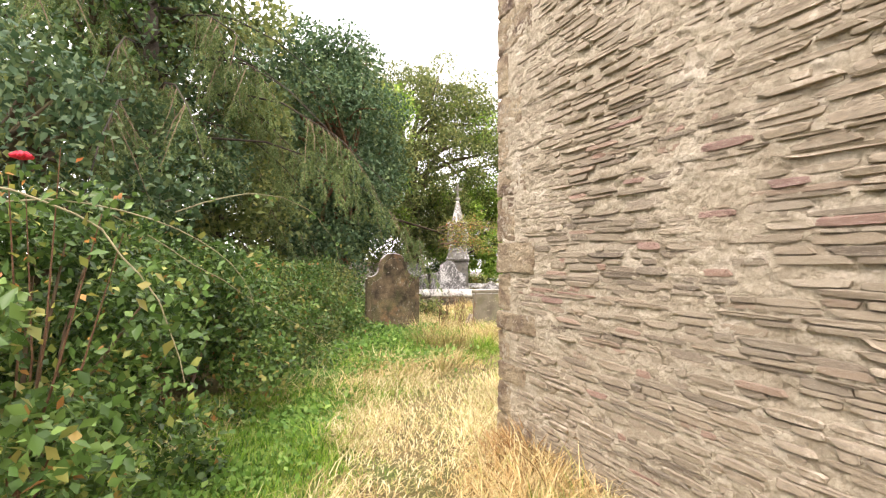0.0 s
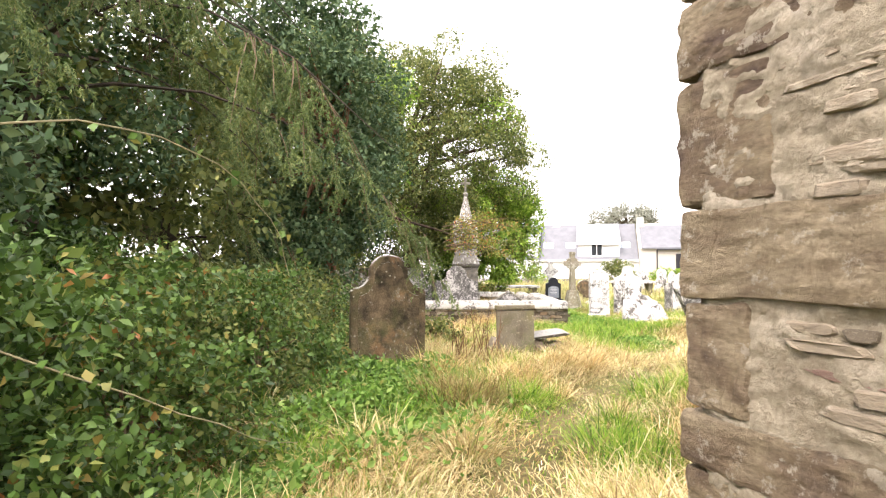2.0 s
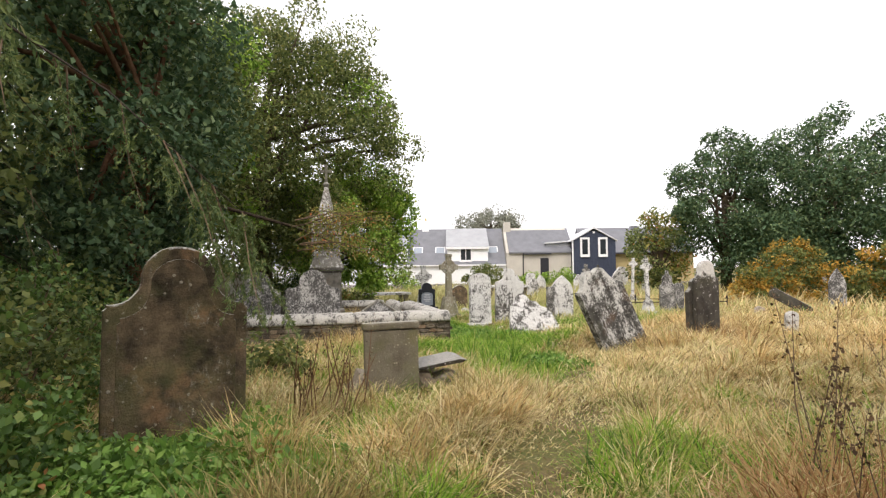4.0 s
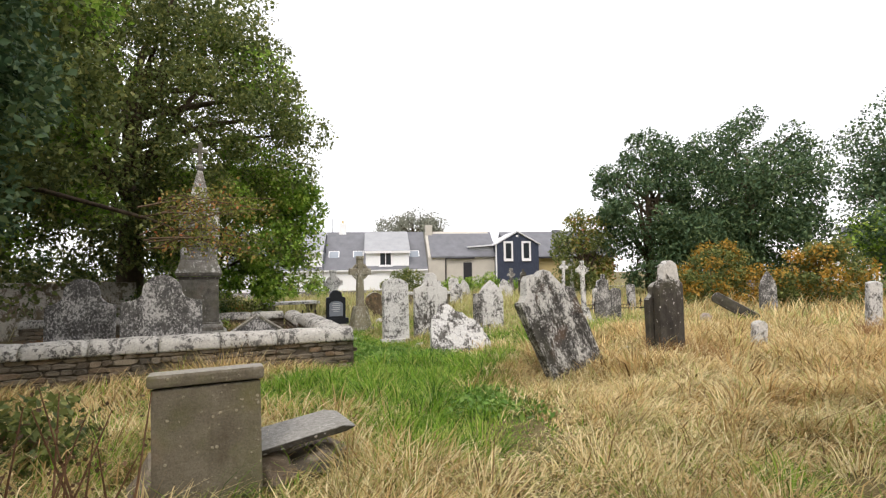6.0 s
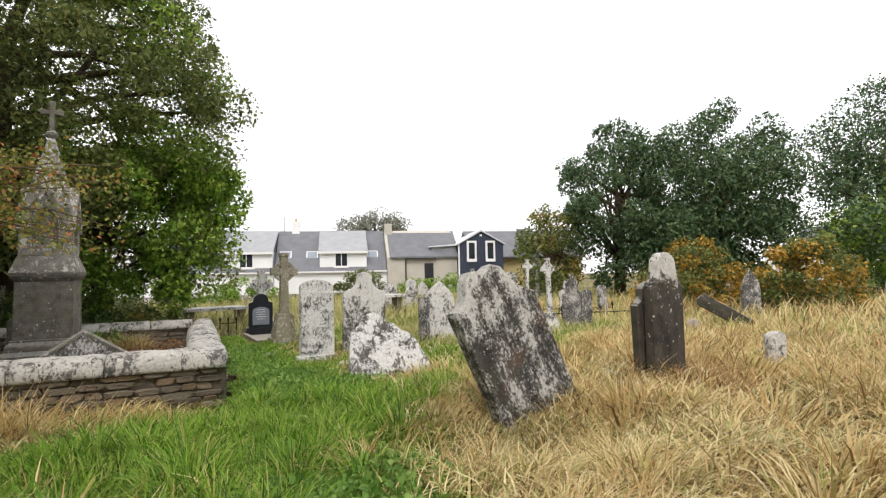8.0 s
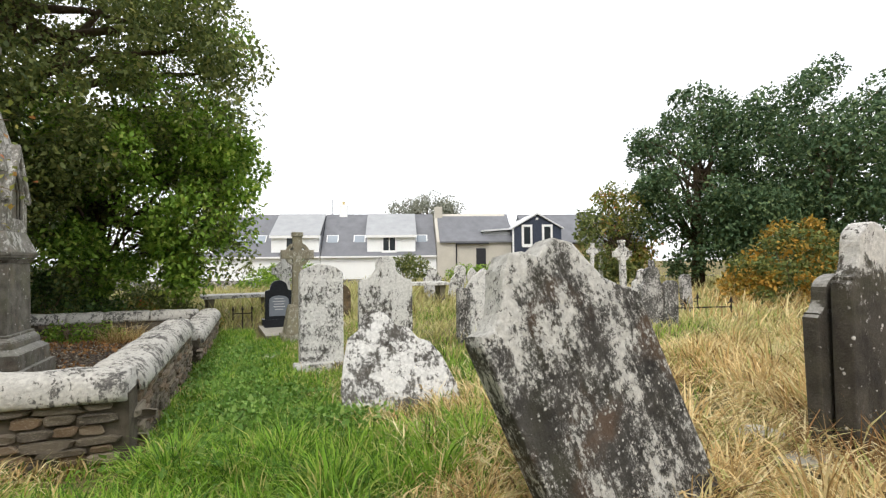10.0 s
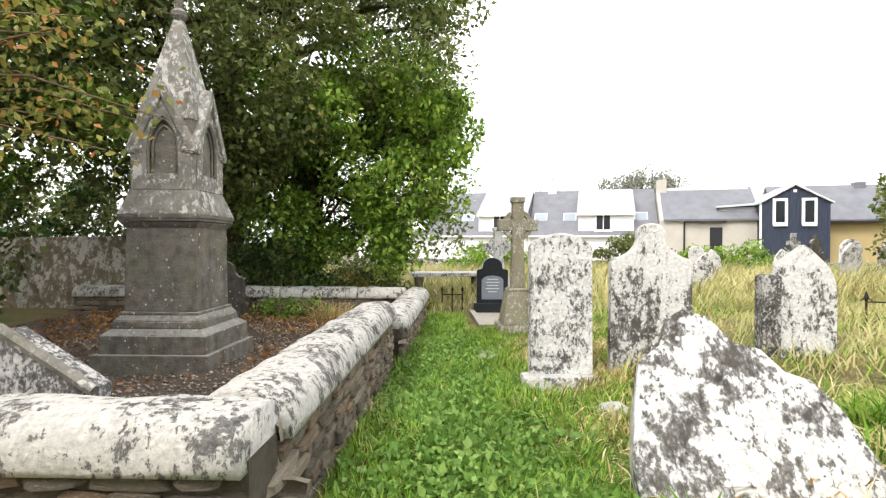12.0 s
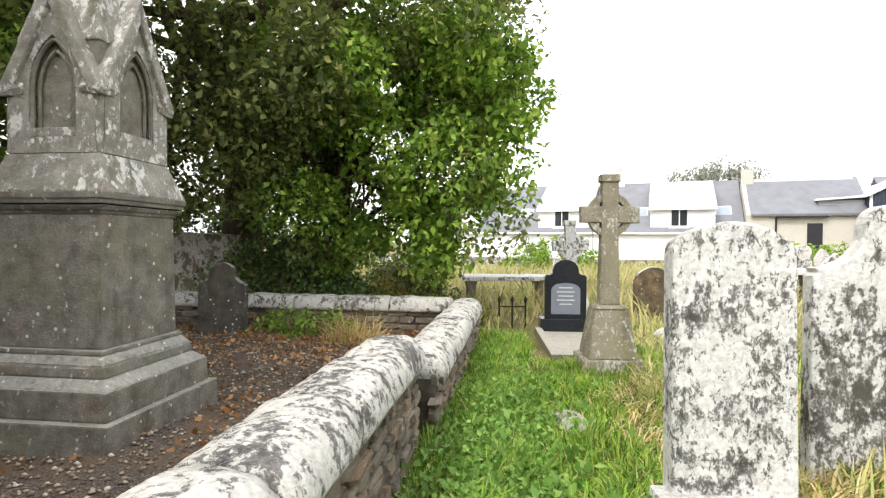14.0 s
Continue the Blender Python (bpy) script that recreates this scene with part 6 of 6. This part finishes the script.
hummocks(190, 5.2, 13.0, 8.5, 17.5, 887, (0.2, 0.5), 170, 0.3, 0.013, ("grass", "dry", "straw"), "mound of matted golden field grass")
hummocks(260, 2.85, 6.4, 13.8, 23.6, 889, (0.08, 0.2), 110, 0.2, 0.007, ("grass", "grass", "straw"), "tussock of fresh grass beside the wall")


def herbs(count, cx, cy, rx, ry, high, leaf, seed, label, mat="herb"):
    r = np.random.default_rng(seed)
    x, y = cx + rx * r.normal(0, 0.5, count), cy + ry * r.normal(0, 0.5, count)
    k = free(x, y)
    x, y = x[k], y[k]
    lift = high * (0.55 + 0.45 * wob(x, y, 2.0, 3)) * r.random(len(x)) ** 0.5
    P = np.stack((x, y, hummock(x, y) + 0.02 + np.maximum(lift, 0)), 1)
    V, F = leaf_arrays(P, leaf, 0.6, np.array((0, 0, 0.1)), 1.0, 0.2, seed)
    tagged(place_mesh("nettles", fast_mesh("nettles", V, F), M[mat]), label, "weeds", kind="stuff")


herbs(5000, -1.5, 8.3, 0.7, 1.4, 0.4, 0.062, 843, "tall dark nettles beside the large headstone", "bramble")
herbs(9000, -0.95, 7.9, 0.9, 1.6, 0.35, 0.065, 841, "green nettles round the large headstone's foot")
herbs(3500, -1.3, 5.4, 0.4, 1.4, 0.22, 0.06, 851, "green weeds along the bramble's foot")
herbs(3000, -1.6, 2.4, 0.4, 1.2, 0.2, 0.055, 865, "green weeds under the brambles")
herbs(2600, -1.2, 3.6, 0.3, 1.2, 0.16, 0.05, 861, "green weeds along the verge")
herbs(4200, 3.9, 16.0, 0.6, 1.2, 0.12, 0.05, 871, "low green weeds beside the path")
herbs(2400, 3.3, 12.6, 0.6, 1.0, 0.16, 0.06, 893, "dark green weeds in a hollow by the leaning stone")
herbs(2600, 3.5, 17.5, 0.7, 3.2, 0.1, 0.075, 891, "broad-leaved dock and dandelion in the path")
herbs(7000, 3.35, 18.5, 0.5, 3.2, 0.13, 0.045, 881, "clover in the path beside the wall")


def stalks(name, cx, cy, rad, count, height, label, seed, mat="twig", heads=0.0, thick=1.0):
    """Dead upright stems, some with seed heads."""
    r = np.random.default_rng(seed)
    ob = thing(name, (cx, cy, gz(cx, cy)), label, "weed")
    P = []
    for i in range(count):
        a, q = r.uniform(0, 6.28), rad * r.random() ** 0.5
        b = Vector((q * math.cos(a), q * math.sin(a), -0.03))
        h = height * r.uniform(0.6, 1.1)
        t = b + Vector((r.normal(0, 0.22) * h, r.normal(0, 0.22) * h, h))
        m_ = b.lerp(t, 0.5) + Vector((r.normal(0, 0.02), r.normal(0, 0.02), 0))
        part("stem", tube([b, m_, t], [0.0035 * thick, 0.003 * thick, 0.0015 * thick], 5), M[mat], ob)
        if heads:
            for j in range(int(30 * heads)):
                P.append(np.array(m_.lerp(t, r.uniform(0.1, 1.0))) + r.normal(0, 0.022, 3))
    if P:
        foliage("seed_heads", np.array(P), 0.024, M["dark_seed"], ob, 0.8, None, 1.0, seed)["kind"] = "stuff"
    return ob


stalks("dead_stalks", 0.25, 10.1, 0.35, 22, 0.75, "reddish dead weed stalks beside the headstone", 901, "red_bark", 0.3, 1.8)
stalks("dock_stalks", 2.6, 7.0, 0.35, 7, 0.9, "tall dead dock stalks with brown seed heads", 911, "twig", 0.8)
stalks("dead_stalks", 1.3, 15.2, 0.5, 12, 0.6, "brown dead stalks before the low wall", 921, "twig", 0.3)
stalks("thistle_stalk", 2.68, 7.45, 0.2, 7, 1.1, "tall dead thistle with dark seed heads", 931, "twig", 1.0, 1.1)
stalks("dead_stalks", 5.8, 9.4, 0.4, 8, 0.6, "thin dead stalks in the dry grass", 941, "twig", 0.2)

# bare red-brown briar stems rising out of the brambles
for i in range(10):
    r_ = np.random.default_rng(950 + i)
    x0, y0 = -1.9 + r_.uniform(-0.3, 0.35), 1.9 + r_.uniform(-0.3, 0.5)
    top = (x0 + r_.uniform(-0.1, 0.35), y0 + r_.uniform(-0.2, 0.3), r_.uniform(1.45, 2.0))
    br = thing("briar_stem", (x0, y0, 0.0), "bare reddish briar stem above the brambles", "stem", "briar stems")
    d = Vector(top) - Vector((x0, y0, 0))
    part("stem", tube([(0, 0, 0), d * 0.5 + Vector((0.06, 0, 0.1)), d], [0.006, 0.005, 0.002], 5), M["red_bark"], br)
    P = np.array([np.array(d) * q + r_.normal(0, 0.03, 3) for q in r_.uniform(0.5, 1.0, 16)])
    foliage("leaves", P, 0.045, M["leaf_autumn"], br, 0.6, None, 1.0, 960 + i)

bush("hedge_bush", (-6.0, 27.0), (3.4, 1.5, 3.6), 90, 190, 0.13, "leaf_dull", "tall tangled undergrowth behind the boundary wall", 491, ("ivy", 0.4))
bush("ivy_bush", (-4.3, 7.6), (1.0, 1.0, 2.4), 50, 200, 0.08, "ivy", "ivy climbing round the spruce's foot", 495)
tuft(-0.15, 7.8, 0.34, 1300, 0.46, "olive_dry", "long drooping green-brown grass before the headstone", 845, 0.008)
tuft(0.55, 8.6, 0.35, 900, 0.45, "dry", "dry drooping grass beside the path", 847)
tuft(2.0, 8.0, 0.4, 1000, 0.4, "grass", "fresh green grass clump beside the path", 849)
tuft(1.55, 9.9, 0.3, 700, 0.36, "olive_dry", "green-brown grass clump beside the slab", 853)

bush("ivy_bush", (-0.4, 24.3), (1.6, 0.5, 1.3), 60, 170, 0.08, "ivy", "dark ivy tangle beneath the trees", 497, ("leaf_dull", 0.25), 24)
bush("ivy_bush", (1.9, 24.5), (1.0, 0.5, 0.8), 36, 150, 0.07, "leaf_dull", "brown and green tangle behind the plot's back wall", 499, ("leaf_autumn", 0.4), 18)

broad_tree("holly_tree", (-4.3, 5.0, 0), 5, 0.12, (-4.0, 5.3, 2.2), (1.2, 1.9, 1.2), 36, 240, 0.09, "leaf_dark", "dark holly tree behind the brambles", 525, clump_r=(0.35, 0.7))
broad_tree("holly_tree", (-4.2, 2.6, 0), 5, 0.12, (-4.0, 2.8, 2.6), (1.0, 1.4, 1.6), 18, 200, 0.09, "leaf_dull", "grey-green holly tree over the brambles", 535, clump_r=(0.35, 0.7))

broad_tree("yew_tree", (-5.4, 8.6, 0), 7, 0.16, (-4.9, 8.4, 4.3), (1.7, 2.6, 2.4), 90, 250, 0.1, "leaf_dark", "dark evergreen crowded behind the spruce", 545, clump_r=(0.4, 0.8), mats=("ivy", 0.4))
